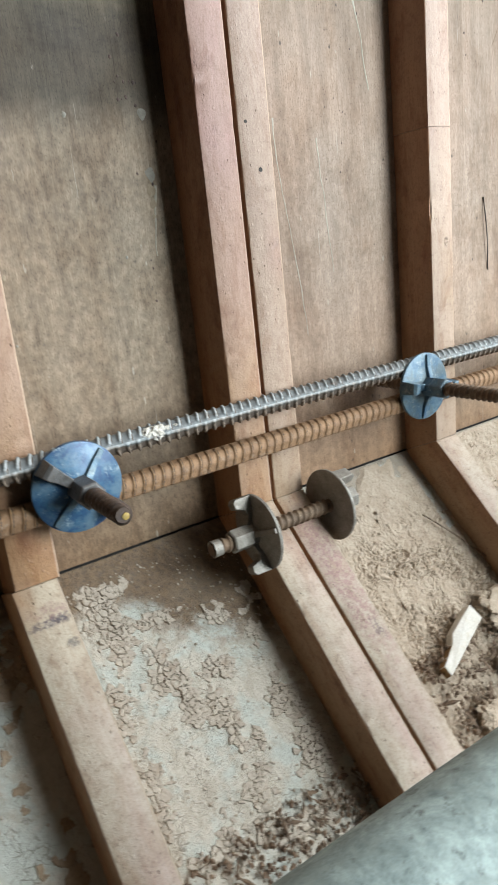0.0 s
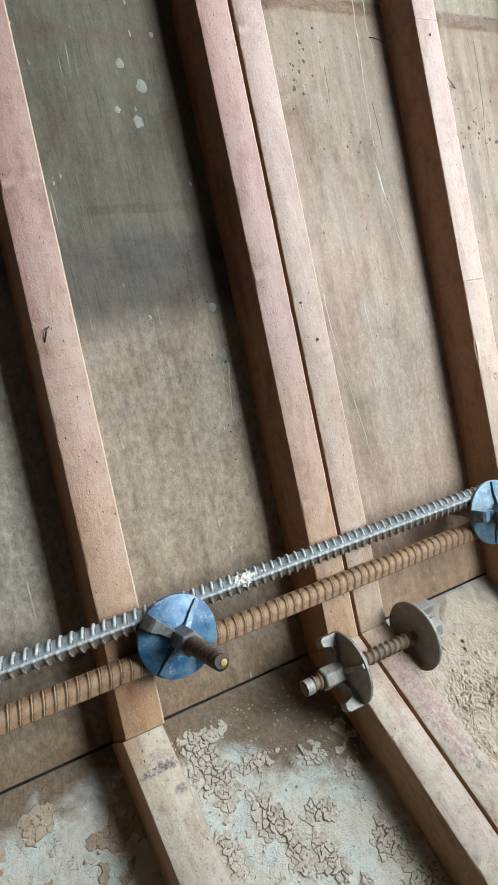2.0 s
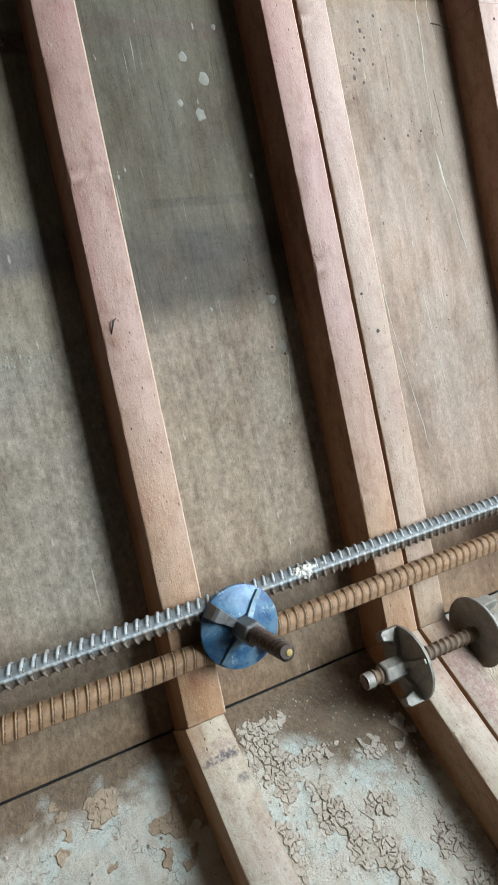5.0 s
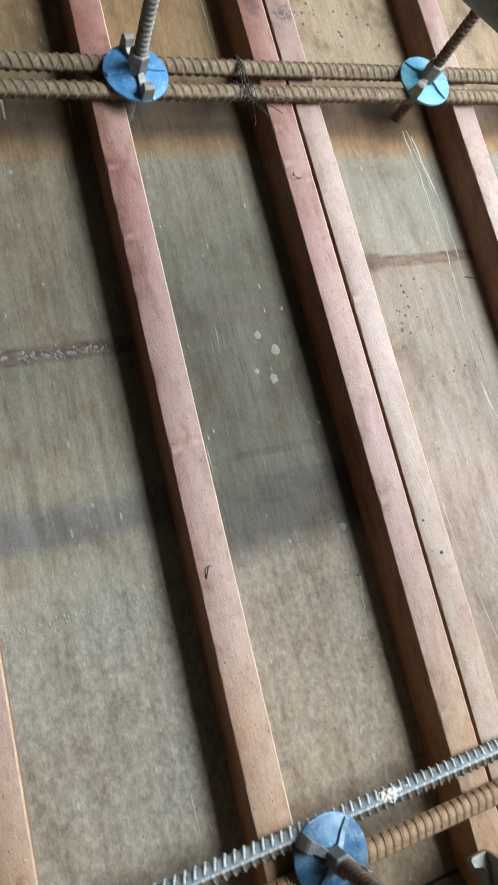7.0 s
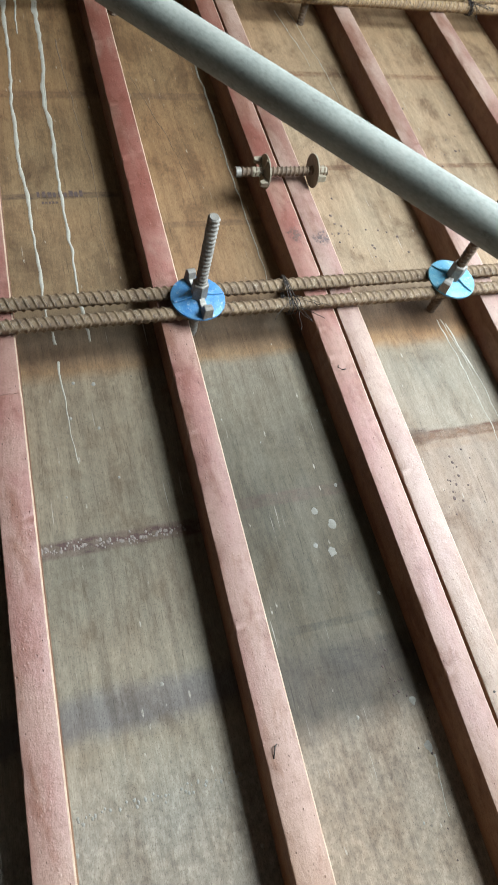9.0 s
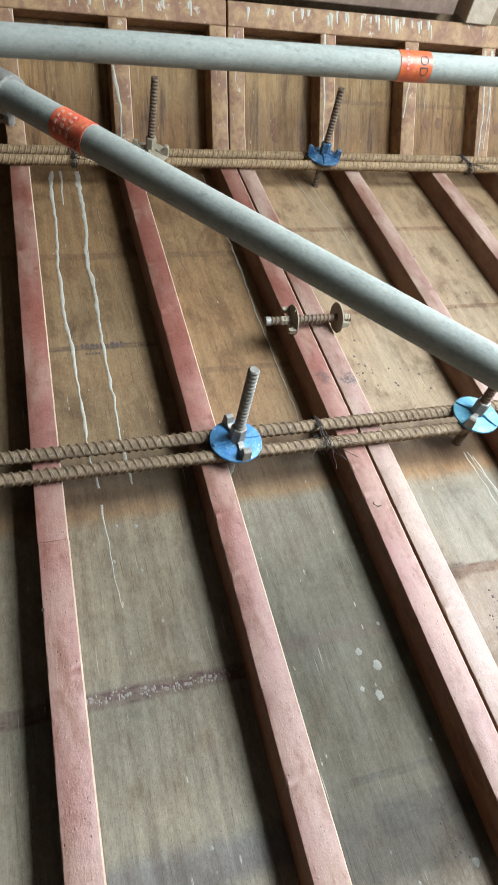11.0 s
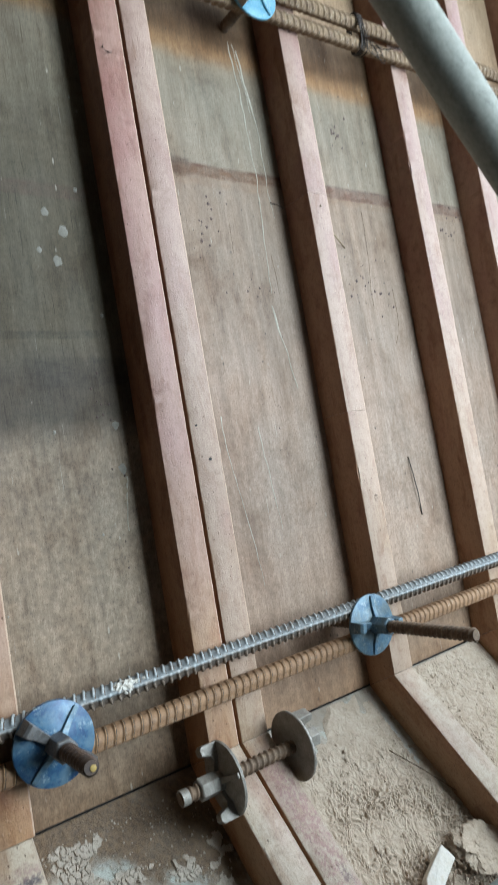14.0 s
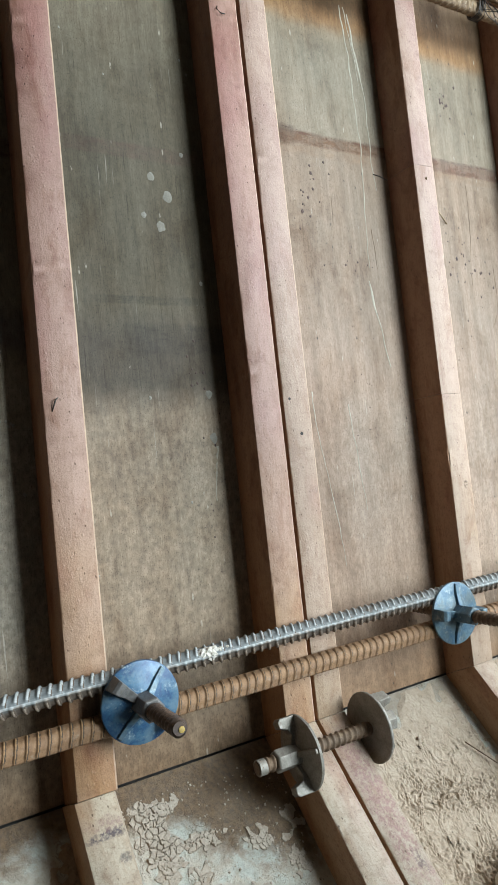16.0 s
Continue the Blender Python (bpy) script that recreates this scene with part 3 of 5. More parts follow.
def single(name, bm, material, m, label, category, group="", kind=""):
    me = mesh_of(name, bm) if isinstance(bm, bmesh.types.BMesh) else bm
    me.materials.append(material)
    ob = new(name, me)
    ob.matrix_world = m
    return tagged(ob, label, category, group, kind)


def box(x0, x1, y0, y1, z0, z1, bevel=0.0):
    bm = bmesh.new()
    bmesh.ops.create_cube(bm, size=1)
    bmesh.ops.scale(bm, verts=bm.verts, vec=(x1 - x0, y1 - y0, z1 - z0))
    bmesh.ops.translate(bm, verts=bm.verts, vec=((x0 + x1) / 2, (y0 + y1) / 2, (z0 + z1) / 2))
    if bevel:
        bmesh.ops.bevel(bm, geom=bm.edges[:], offset=bevel, segments=2, affect="EDGES", profile=0.5)
    return bm


def stud(x0, x1, z0, z1, depth=0.055, cut0=0.0, cut1=0.0, seed=0, lean=0.0, wide=0.0):
    """A planed batten on a panel's face: rounded, nicked edges, mitred ends. lean: sideways metres per metre of height."""
    r, n = 0.0021, max(8, int((z1 - z0) / 0.008))
    prof = [(x0, 0), (x0, -depth + r), (x0 + r * 0.3, -depth + r * 0.3), (x0 + r, -depth), ((x0 + x1) / 2, -depth), (x1 - r, -depth), (x1 - r * 0.3, -depth + r * 0.3), (x1, -depth + r), (x1, 0)]
    bm, rings = bmesh.new(), []
    for i in range(n + 1):
        k, ring = i / n, []
        for j, (x, y) in enumerate(prof):
            z = (z0 - cut0 * y) * (1 - k) + (z1 - cut1 * y) * k
            w = 0.00025 * noise.noise(Vector((x * 60 + seed * 7.1, y * 60, z * 40))) + 0.0013 * noise.noise(Vector((seed * 3.3, 1.7, z * 2.2)))
            nick = 0.0
            if j in (2, 6):
                nick = max(0.0, noise.noise(Vector((seed * 5.7 + j, 3.1, z * 55))) - 0.35) * 0.0035
            ring.append(bm.verts.new((x + w + lean * (z - 0.3) + (nick if j == 2 else -nick), y + (0.6 * w if y < 0 else 0) + nick, z)))
        rings.append(ring)
    for a, b in zip(rings, rings[1:]):
        for i in range(len(prof) - 1):
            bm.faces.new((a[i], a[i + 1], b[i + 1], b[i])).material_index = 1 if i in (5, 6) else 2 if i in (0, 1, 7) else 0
    bm.faces.new(rings[0][::-1])
    bm.faces.new(rings[-1])
    bmesh.ops.recalc_face_normals(bm, faces=bm.faces)
    for f in bm.faces:
        f.smooth = len(f.verts) == 4
    for e in bm.edges:
        if len(e.link_faces) == 2 and e.calc_face_angle() > 0.75:
            e.smooth = False
    return bm


def ribbed(length, r, rib, pitch, slant, step=0.0008, sides=28, keel=0.0, wide=0.0007):
    """A deformed steel bar along x: slanted crescent ribs on both halves of a round core, two lengthwise keels."""
    n = int(length / step)
    s = np.linspace(-length / 2, length / 2, n + 1)
    a = np.linspace(0, 2 * np.pi, sides, endpoint=False)
    S, A = np.meshgrid(s, a, indexing="ij")
    tri = np.abs(((A / np.pi) % 1.0) - 0.5) * 2
    ph = (S / pitch + slant * np.where(A < np.pi, A, 2 * np.pi - A) / np.pi + np.where(A < np.pi, 0.0, 0.35)) % 1.0
    hump = np.clip(1.8 - np.abs(ph - 0.5) * pitch / wide, 0, 1)
    R = r + rib * hump * np.clip((0.97 - tri) * 4, 0, 1) + keel * np.clip((tri - 0.80) * 12, 0, 1)
    ridge = (hump * np.clip((0.97 - tri) * 4, 0, 1) > 0.6) | (tri > 0.86)
    R = R + 0.00018 * np.sin(S * 830 + A * 3) * np.sin(S * 217 + 1.3 * A)
    co = np.stack([S, R * np.cos(A), R * np.sin(A)], -1).reshape(-1, 3)
    i, j = np.meshgrid(np.arange(n), np.arange(sides), indexing="ij")
    k = (j + 1) % sides
    f = np.stack([i * sides + j, i * sides + k, (i + 1) * sides + k, (i + 1) * sides + j], -1).reshape(-1, 4).tolist()
    f.append(list(range(sides)))
    f.append(list(range(n * sides, (n + 1) * sides))[::-1])
    me = bpy.data.meshes.new("bar")
    me.from_pydata(co.tolist(), [], f)
    me.polygons.foreach_set("use_smooth", [True] * (len(f) - 2) + [False, False])
    # strip along one flank of every rib, coloured as its shadow
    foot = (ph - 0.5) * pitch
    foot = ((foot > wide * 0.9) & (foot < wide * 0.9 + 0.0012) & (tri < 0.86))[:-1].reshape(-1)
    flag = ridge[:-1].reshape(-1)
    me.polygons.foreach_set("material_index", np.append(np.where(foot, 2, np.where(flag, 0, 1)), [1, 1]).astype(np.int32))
    return me


def coil(length, r, rise, pitch, step=0.0009, sides=18):
    """A coil-threaded tie rod along x."""
    n = int(length / step)
    s = np.linspace(-length / 2, length / 2, n + 1)
    a = np.linspace(0, 2 * np.pi, sides, endpoint=False)
    S, A = np.meshgrid(s, a, indexing="ij")
    ph = (S / pitch + A / (2 * np.pi)) % 1.0
    R = r + rise * np.clip(1.7 - np.abs(ph - 0.5) * 6.5, 0, 1)
    R[0], R[-1] = r * 0.93, r * 0.93
    co = np.stack([S, R * np.cos(A), R * np.sin(A)], -1).reshape(-1, 3)
    i, j = np.meshgrid(np.arange(n), np.arange(sides), indexing="ij")
    k = (j + 1) % sides
    f = np.stack([i * sides + j, i * sides + k, (i + 1) * sides + k, (i + 1) * sides + j], -1).reshape(-1, 4).tolist()
    f.append(list(range(sides)))
    f.append(list(range(n * sides, (n + 1) * sides))[::-1])
    me = bpy.data.meshes.new("rod")
    me.from_pydata(co.tolist(), [], f)
    me.polygons.foreach_set("use_smooth", [True] * (len(f) - 2) + [False, False])
    return me


def tube(r, length, sides=48, wall=0.0035, x0=0.0):
    """A hollow pipe along x."""
    bm, loops = bmesh.new(), []
    n = max(2, int(length / 0.05))
    for k in range(n + 1):
        x = x0 + length * k / n
        loops.append([bm.verts.new((x, r * math.cos(2 * math.pi * i / sides), r * math.sin(2 * math.pi * i / sides))) for i in range(sides)])
    for x in (x0 + length, x0):
        loops.append([bm.verts.new((x, (r - wall) * math.cos(2 * math.pi * i / sides), (r - wall) * math.sin(2 * math.pi * i / sides))) for i in range(sides)])
    for a, b in zip(loops, loops[1:] + loops[:1]):
        for i in range(sides):
            f = bm.faces.new((a[i], a[(i + 1) % sides], b[(i + 1) % sides], b[i]))
            f.smooth = True
    bmesh.ops.recalc_face_normals(bm, faces=bm.faces)
    for e in bm.edges:
        if len(e.link_faces) == 2 and e.calc_face_angle() > 0.8:
            e.smooth = False
    return bm


def along(p, q):
    """The pose whose x axis runs from p to q, with its origin at p."""
    return Matrix.Translation(p) @ (Vector(q) - Vector(p)).to_track_quat("X", "Z").to_matrix().to_4x4()


def strand(bm, pts, r, sides=6):
    """Adds a thin round strand through the points to bm."""
    pts = [Vector(p) for p in pts]
    rings = []
    for i, p in enumerate(pts):
        d = (pts[min(i + 1, len(pts) - 1)] - pts[max(i - 1, 0)]).normalized()
        u = d.orthogonal().normalized()
        v = d.cross(u)
        rr = r if not callable(r) else r(i / (len(pts) - 1))
        rings.append([bm.verts.new(p + rr * (math.cos(2 * math.pi * k / sides) * u + math.sin(2 * math.pi * k / sides) * v)) for k in range(sides)])
    for a, b in zip(rings, rings[1:]):
        off = min(range(sides), key=lambda o: (a[0].co - b[o].co).length)
        for k in range(sides):
            f = bm.faces.new((a[k], a[(k + 1) % sides], b[(k + 1 + off) % sides], b[(k + off) % sides]))
            f.smooth = True
    bm.faces.new(rings[0][::-1])
    bm.faces.new(rings[-1])


# ---- structure ----
def shell(name, label, bm, m):
    ob = new(name, mesh_of(name, bm))
    ob.data.materials.append(m)
    return tagged(ob, label, name.split("_")[0], kind="structure")


def prism(profile, x0, x1):
    """A profile of (y, z) points drawn out along x."""
    bm = bmesh.new()
    a = [bm.verts.new((x0, y, z)) for y, z in profile]
    b = [bm.verts.new((x1, y, z)) for y, z in profile]
    for i in range(len(profile)):
        j = (i + 1) % len(profile)
        bm.faces.new((a[i], a[j], b[j], b[i]))
    bm.faces.new(a[::-1])
    bm.faces.new(b)
    bmesh.ops.recalc_face_normals(bm, faces=bm.faces)
    return bm


Z_LOW, Z_TOP, DEPTH = 0.294, 2.238, 0.055
END = 1.248
shell("floor", "floor slab of the culvert, darkened to cut bounced light", box(-4, 8, -6.0, 1.0, -0.2, 0.0), M_DARK)
shell("ceiling", "stained plywood soffit of the roof slab", box(-4, END, -2.3, -0.286, 2.452, 2.6), M_PLY_PLAIN)
# south and west walls are out of view, added to block fill light
shell("wall_south", "unseen dark wall added opposite to cut fill light", box(-4, 0.8, -2.3, -2.1, 0.0, 2.6), M_DARK)
shell("wall_west", "unseen dark end wall added to cut fill light", box(-4.2, -4, -2.3, 1.0, 0.0, 2.6), M_DARK)
shell("wall_north", "concrete wall behind the form panels, darkened to shade their gaps", prism([(-0.277, 0.0), (0.0125, 0.2892), (0.0135, 2.244), (-0.272, 2.451), (-0.286, 2.6), (0.5, 2.6), (0.5, 0.0)], -4.0, END), M_DARK)

# ---- formwork panels ----
LEFT = [(-1.03, -0.988, 0), (-0.785, -0.743, 0), (-0.560, -0.519, 0.01), (-0.318, -0.277, 0.0185), (-0.0635, -0.0215, 0.0085), (0.184, 0.2245, 0.0)]
RIGHT = [(0.2285, 0.268, 0), (0.498, 0.538, 0.003), (0.754, 0.795, 0.0), (0.957, 1.0, 0), (1.2, 1.243, 0)]
LEFT_UP = [(-1.03, -0.988, 0), (-0.785, -0.743, 0), (-0.53, -0.49, 0), (-0.283, -0.243, 0), (-0.046, -0.004, 0), (0.184, 0.2245, 0)]
RIGHT_UP = [(0.2285, 0.268, 0), (0.462, 0.503, 0), (0.695, 0.735, 0), (0.925, 0.967, 0), (1.16, 1.2, 0)]
M_LOW = pose(0, 0, Z_LOW, -45, 0, 0)
M_UP = pose(0, 0, Z_TOP, 54, 0, 0)
T_LOW, T_UP = math.tan(radians(22.5)), math.tan(radians(27))
I = Matrix.Identity(4)


def form_panel(m, x0, x1, z0, z1, studs, cut0, cut1, label, seed, ply, wood, breaks=(), edge=None, side=None):
    """A plywood sheet with its battens; breaks: levels at which one batten (by number) is spliced."""
    edge, side = edge or wood, side or wood
    root = thing("formwork_panel", m, label, "formwork panel", "formwork panels along the wall")
    part("plywood_sheet", box(x0, x1, 0, 0.012, z0 + 0.0016, z1 - 0.0002, 0.0006), ply, root)
    for i, (a, b, lean) in enumerate(studs):
        cuts = [z0] + [z for k, z in breaks if k == i] + [z1]
        for j, (p, q) in enumerate(zip(cuts, cuts[1:])):
            first, last = j == 0, j == len(cuts) - 2
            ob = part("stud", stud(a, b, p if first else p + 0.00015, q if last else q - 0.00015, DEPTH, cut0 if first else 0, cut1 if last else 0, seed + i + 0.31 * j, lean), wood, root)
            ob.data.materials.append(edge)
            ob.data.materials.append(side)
    return root


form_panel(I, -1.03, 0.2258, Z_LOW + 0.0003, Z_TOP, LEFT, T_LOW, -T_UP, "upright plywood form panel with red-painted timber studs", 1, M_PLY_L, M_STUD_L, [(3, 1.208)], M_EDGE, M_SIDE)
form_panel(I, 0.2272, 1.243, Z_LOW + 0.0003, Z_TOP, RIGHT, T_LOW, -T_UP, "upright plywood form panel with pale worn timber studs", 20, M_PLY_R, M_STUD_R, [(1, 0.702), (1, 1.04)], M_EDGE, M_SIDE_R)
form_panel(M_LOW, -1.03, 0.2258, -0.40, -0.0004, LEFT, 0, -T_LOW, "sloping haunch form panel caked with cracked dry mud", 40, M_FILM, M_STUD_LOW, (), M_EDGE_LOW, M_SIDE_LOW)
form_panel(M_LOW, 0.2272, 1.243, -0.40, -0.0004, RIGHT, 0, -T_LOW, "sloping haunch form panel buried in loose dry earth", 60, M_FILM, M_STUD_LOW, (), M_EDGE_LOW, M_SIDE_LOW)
up1 = form_panel(M_UP, -1.03, 0.2258, 0.002, 0.295, LEFT_UP, T_UP, 0, "overhanging haunch form panel with grout-stained studs", 80, M_PLY_UP, M_STUD_UP, (), M_EDGE)
up2 = form_panel(M_UP, 0.2272, 1.2, 0.002, 0.295, RIGHT_UP, T_UP, 0, "overhanging haunch form panel with grout-stained studs", 100, M_PLY_UP, M_STUD_UP, (), M_EDGE)
part("top_rail", box(-1.03, 0.225, -0.057, 0.012, 0.2955, 0.348, 0.003), M_STUD_UP, up1)
part("top_rail", box(0.2285, 1.2, -0.057, 0.012, 0.2955, 0.348, 0.003), M_STUD_UP, up2)

# ---- rebar walers ----
BAR_Y = -0.0669
BARS = [(0.4285, M_STEEL, "grey ribbed steel bar across the studs", -12, 1.15, 0.0103), (0.3865, M_ORANGE, "rusty orange ribbed steel bar across the studs", 58, 0.6, 0.0103),
        (1.346, M_BROWN, "rusty brown ribbed steel bar across the studs", 80, -1.0, 0.012), (1.308, M_BROWN, "rusty brown ribbed steel bar across the studs", 60, -1.0, 0.012),
        (2.174, M_GOLD, "rusty brown ribbed steel bar under the top haunch", -30, -0.8, 0.012), (2.136, M_GOLD, "rusty brown ribbed steel bar under the top haunch", -10, -0.8, 0.012)]
for i, (z, m, lab, turn, slant, pitch) in enumerate(BARS):
    me = ribbed(2.6, 0.0093, 0.0021 if i < 2 else 0.0019, pitch, slant, 0.0007 if i < 2 else 0.0011, keel=0.0025 if i < 2 else 0.0018, wide=0.0013 if i == 0 else 0.0005 if i == 1 else 0.0012)
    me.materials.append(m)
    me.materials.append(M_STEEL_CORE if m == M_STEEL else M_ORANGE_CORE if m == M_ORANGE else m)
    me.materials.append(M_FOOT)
    ob = new("rebar", me)
    ob.matrix_world = pose(0.25, BAR_Y, z, turn, 0, 0)
    tagged(ob, lab, "rebar", "rebar walers")


bm = bmesh.new()
for dx, r in ((-0.006, 0.006), (0.004, 0.0075), (0.015, 0.005), (0.026, 0.0035)):
    ret = bmesh.ops.create_icosphere(bm, subdivisions=3, radius=r)
    for v in ret["verts"]:
        k = 1 + 0.5 * noise.noise(v.co * 420 + Vector((dx * 900, 0, 0)))
        v.co = Vector((v.co.x * 1.15 * k + dx, -0.0072 + v.co.y * 0.75 * k, 0.0035 + v.co.z * 0.9 * k))
single("cement_dab", bm, M_WHITECEM, pose(0.083, BAR_Y, 0.4285), "white cement dab stuck on the grey bar", "cement dab")


# ---- ties ----
def turned(profile, seg=48):
    """A solid of revolution about -y from (radius, height) points."""
    bm, rings = bmesh.new(), []
    for r, h in profile:
        rings.append([bm.verts.new((r * math.cos(2 * math.pi * i / seg), -h, r * math.sin(2 * math.pi * i / seg))) for i in range(seg)])
    for a, b in zip(rings, rings[1:]):
        for i in range(seg):
            bm.faces.new((a[i], a[(i + 1) % seg], b[(i + 1) % seg], b[i]))
    bm.faces.new(rings[0])
    bm.faces.new(rings[-1])
    bmesh.ops.recalc_face_normals(bm, faces=bm.faces)
    for f in bm.faces:
        f.smooth = True
    for e in bm.edges:
        if len(e.link_faces) == 2 and e.calc_face_angle() > 0.5:
            e.smooth = False
    return bm


def hexagon(r, h0, h1, chamfer=0.002):
    prof = [(r, h0), (r, h1 - chamfer), (r * 0.86, h1)]
    bm, rings = bmesh.new(), []
    for rr, h in prof:
        rings.append([bm.verts.new((rr * math.cos(math.pi * i / 3), -h, rr * math.sin(math.pi * i / 3))) for i in range(6)])
    for a, b in zip(rings, rings[1:]):
        for i in range(6):
            bm.faces.new((a[i], a[(i + 1) % 6], b[(i + 1) % 6], b[i]))
    bm.faces.new(rings[0])
    bm.faces.new(rings[-1])
    bmesh.ops.recalc_face_normals(bm, faces=bm.faces)
    bmesh.ops.bevel(bm, geom=bm.edges[:], offset=0.0009, segments=2, affect="EDGES", profile=0.5)
    return bm


def lug(profile, half_in, half_out):
    """A radial wing along x from (radius, height) points, widening from the hub to the rim."""
    r_in, r_out = min(r for r, h in profile), max(r for r, h in profile)
    bm, sides = bmesh.new(), []
    for s in (-1, 1):
        sides.append([bm.verts.new((r, -h, s * (half_in + (half_out - half_in) * (r - r_in) / (r_out - r_in)) * (1.0 if h < 0.01 else 0.86))) for r, h in profile])
    for i in range(len(profile)):
        j = (i + 1) % len(profile)
        bm.faces.new((sides[0][i], sides[0][j], sides[1][j], sides[1][i]))
    bm.faces.new(sides[0])
    bm.faces.new(sides[1][::-1])
    bmesh.ops.recalc_face_normals(bm, faces=bm.faces)
    bmesh.ops.bevel(bm, geom=bm.edges[:], offset=min(half_in * 0.3, 0.0010), segments=2, affect="EDGES", profile=0.5)
    return bm


NUT = {
    "plate": mesh_of("plate", turned([(0.0095, 0.0), (0.0485, 0.0), (0.0495, 0.0012), (0.0490, 0.0042), (0.0475, 0.005), (0.030, 0.0062), (0.019, 0.010), (0.0095, 0.011)])),
    "hub": mesh_of("hub", hexagon(0.0152, 0.006, 0.045)),
    "lug": mesh_of("lug", lug([(0.012, 0.003), (0.0485, 0.003), (0.0485, 0.026), (0.0445, 0.0295), (0.0365, 0.0285), (0.0325, 0.0165), (0.0255, 0.0130), (0.012, 0.0185)], 0.0058, 0.0095)),
    "rib": mesh_of("rib", lug([(0.012, 0.003), (0.047, 0.003), (0.047, 0.0080), (0.030, 0.0105), (0.012, 0.0175)], 0.0050, 0.0034)),
}


def nut(m, parent, mat_plate, turn, scale=0.83, mat_hub=None, mat_rib=None):
    """A flanged winged nut on a tie: plate with hub, two wings and two ribs."""
    made = []
    for kind, ang in (("plate", 0), ("hub", 12), ("lug", 0), ("lug", 180), ("rib", 90), ("rib", 270)):
        me = NUT[kind].copy()
        me.materials.append(mat_hub if mat_hub and kind in ("hub", "lug") else mat_rib if mat_rib and kind == "rib" else mat_plate)
        ob = new(kind, me)
        ob.parent = parent if kind == "plate" else made[0]
        ob.matrix_basis = (m @ Matrix.Scale(scale, 4)) if kind == "plate" else pose(0, 0, 0, 0, ang + turn, 0)
        made.append(ob)
    return made[0]


def tie(m, rod0, rod1, nut_mat, label, turn=0, rod_mat=None, hub_mat=None, rib_mat=None):
    """A coil rod along -y with a winged plate nut; y = 0 is the plate's back."""
    root = thing("form_tie", m, label, "form tie", "form ties through the walers")
    rod = part("rod", coil(rod1 - rod0, 0.0067, 0.0019, 0.0074), rod_mat or M_RUST, root)
    rod.matrix_basis = pose(0, -(rod0 + rod1) / 2, 0, 0, 0, 90)
    nut(I, root, nut_mat, turn, 0.83, hub_mat, rib_mat)
    return root


PLATE_Y = BAR_Y - 0.0118
t1 = tie(pose(0.002, PLATE_Y, 0.404), -0.10, 0.098, M_BLUE, "dark blue plate nut on a short oily tie rod", 42, M_OILROD, M_DARKSTEEL, M_BLUE_PALE)
daub = part("daub", turned([(0.0030, 0.0), (0.0030, 0.0008), (0.0018, 0.0012)], 9), M_YELLOW, t1, "yellow paint daub")
daub.matrix_basis = pose(0.0018, -0.0979, -0.0012)
tie(pose(0.447, PLATE_Y, 0.404), -0.10, 0.172, M_BLUE_PALE, "rubbed pale blue plate nut on a long rusty tie rod", 8)
tie(pose(0.002, PLATE_Y, 1.322), -0.10, 0.160, M_BLUE_BRIGHT, "bright blue plate nut on a long steel tie rod", 82, M_DULL, M_DULL)
tie(pose(0.438, PLATE_Y, 1.322), -0.10, 0.198, M_BLUE_TEAL, "teal blue plate nut with a scraped steel hub", 140, M_RUST, M_DULL)
tie(pose(0.021, PLATE_Y, 2.154), -0.10, 0.165, M_BARE, "bare cement-dusted plate nut on a long tie rod", 20, M_RUST)
tie(pose(0.447, PLATE_Y, 2.154), -0.10, 0.165, M_BLUE, "dirty blue plate nut on a long tie rod", 15, M_RUST)


def clamp(m, half, left, right, nut_mat, label, scale, turn):
    """A rod along x with two facing plate nuts that pinch a pair of studs."""
    root = thing("stud_clamp", m, label, "form clamp", "clamps joining two panels")
    rod = part("rod", coil(left + right, 0.0067, 0.0019, 0.0080), M_RUST, root)
    rod.matrix_basis = pose((right - left) / 2, 0, 0)
    tip = part("cement_tip", tube(0.0086, 0.009, 20, 0.0016, 0.0), M_DULL, rod, "cement-caked rod end")
    tip.matrix_basis = pose(-(left + right) / 2 + 0.001, 0, 0)
    nut(pose(-half, 0, 0, 0, 0, -90), root, nut_mat, turn, scale)
    nut(pose(half, 0, 0, 0, 0, 90), root, nut_mat, turn, scale)
    return root


clamp(pose(0.2285, -0.088, 0.303, 0, 0, 0), 0.0475, 0.108, 0.075, M_DULL, "dull grey plate nuts on a rusty rod pinching two studs", 0.83, 70)
clamp(pose(0.2285, -0.0765, 1.588, 0, 0, 0), 0.0435, 0.100, 0.072, M_BARE, "small cement-stained plate nuts on a rod pinching two studs", 0.58, 100)


# ---- pipes ----
def pipe(p, q, r, label, bands=(), skin=None):
    root = thing("scaffold_pipe", along(p, q), label, "scaffold pipe", "scaffold pipes")
    part("tube", tube(r, (Vector(q) - Vector(p)).length), skin or M_ZINC, root)
    for a, b, m, lab in bands:
        t = part("tape", tube(r + 0.0007, b - a, 48, 0.0006, a), m, root, lab)
        (marks_orange if m == M_TAPE else marks_red)(t, a, b, r + 0.0008)
    return root


def on_tape(bm, r, thick=0.0004):
    """Wraps a flat print (x along the pipe, y round it from its camera side) onto a pipe of radius r about x."""
    for v in bm.verts:
        g = radians(-118) - v.co.y / r
        rr = r + (thick if v.co.z > 0 else 0.0)
        v.co = (v.co.x, rr * math.cos(g), rr * math.sin(g))
    return bm


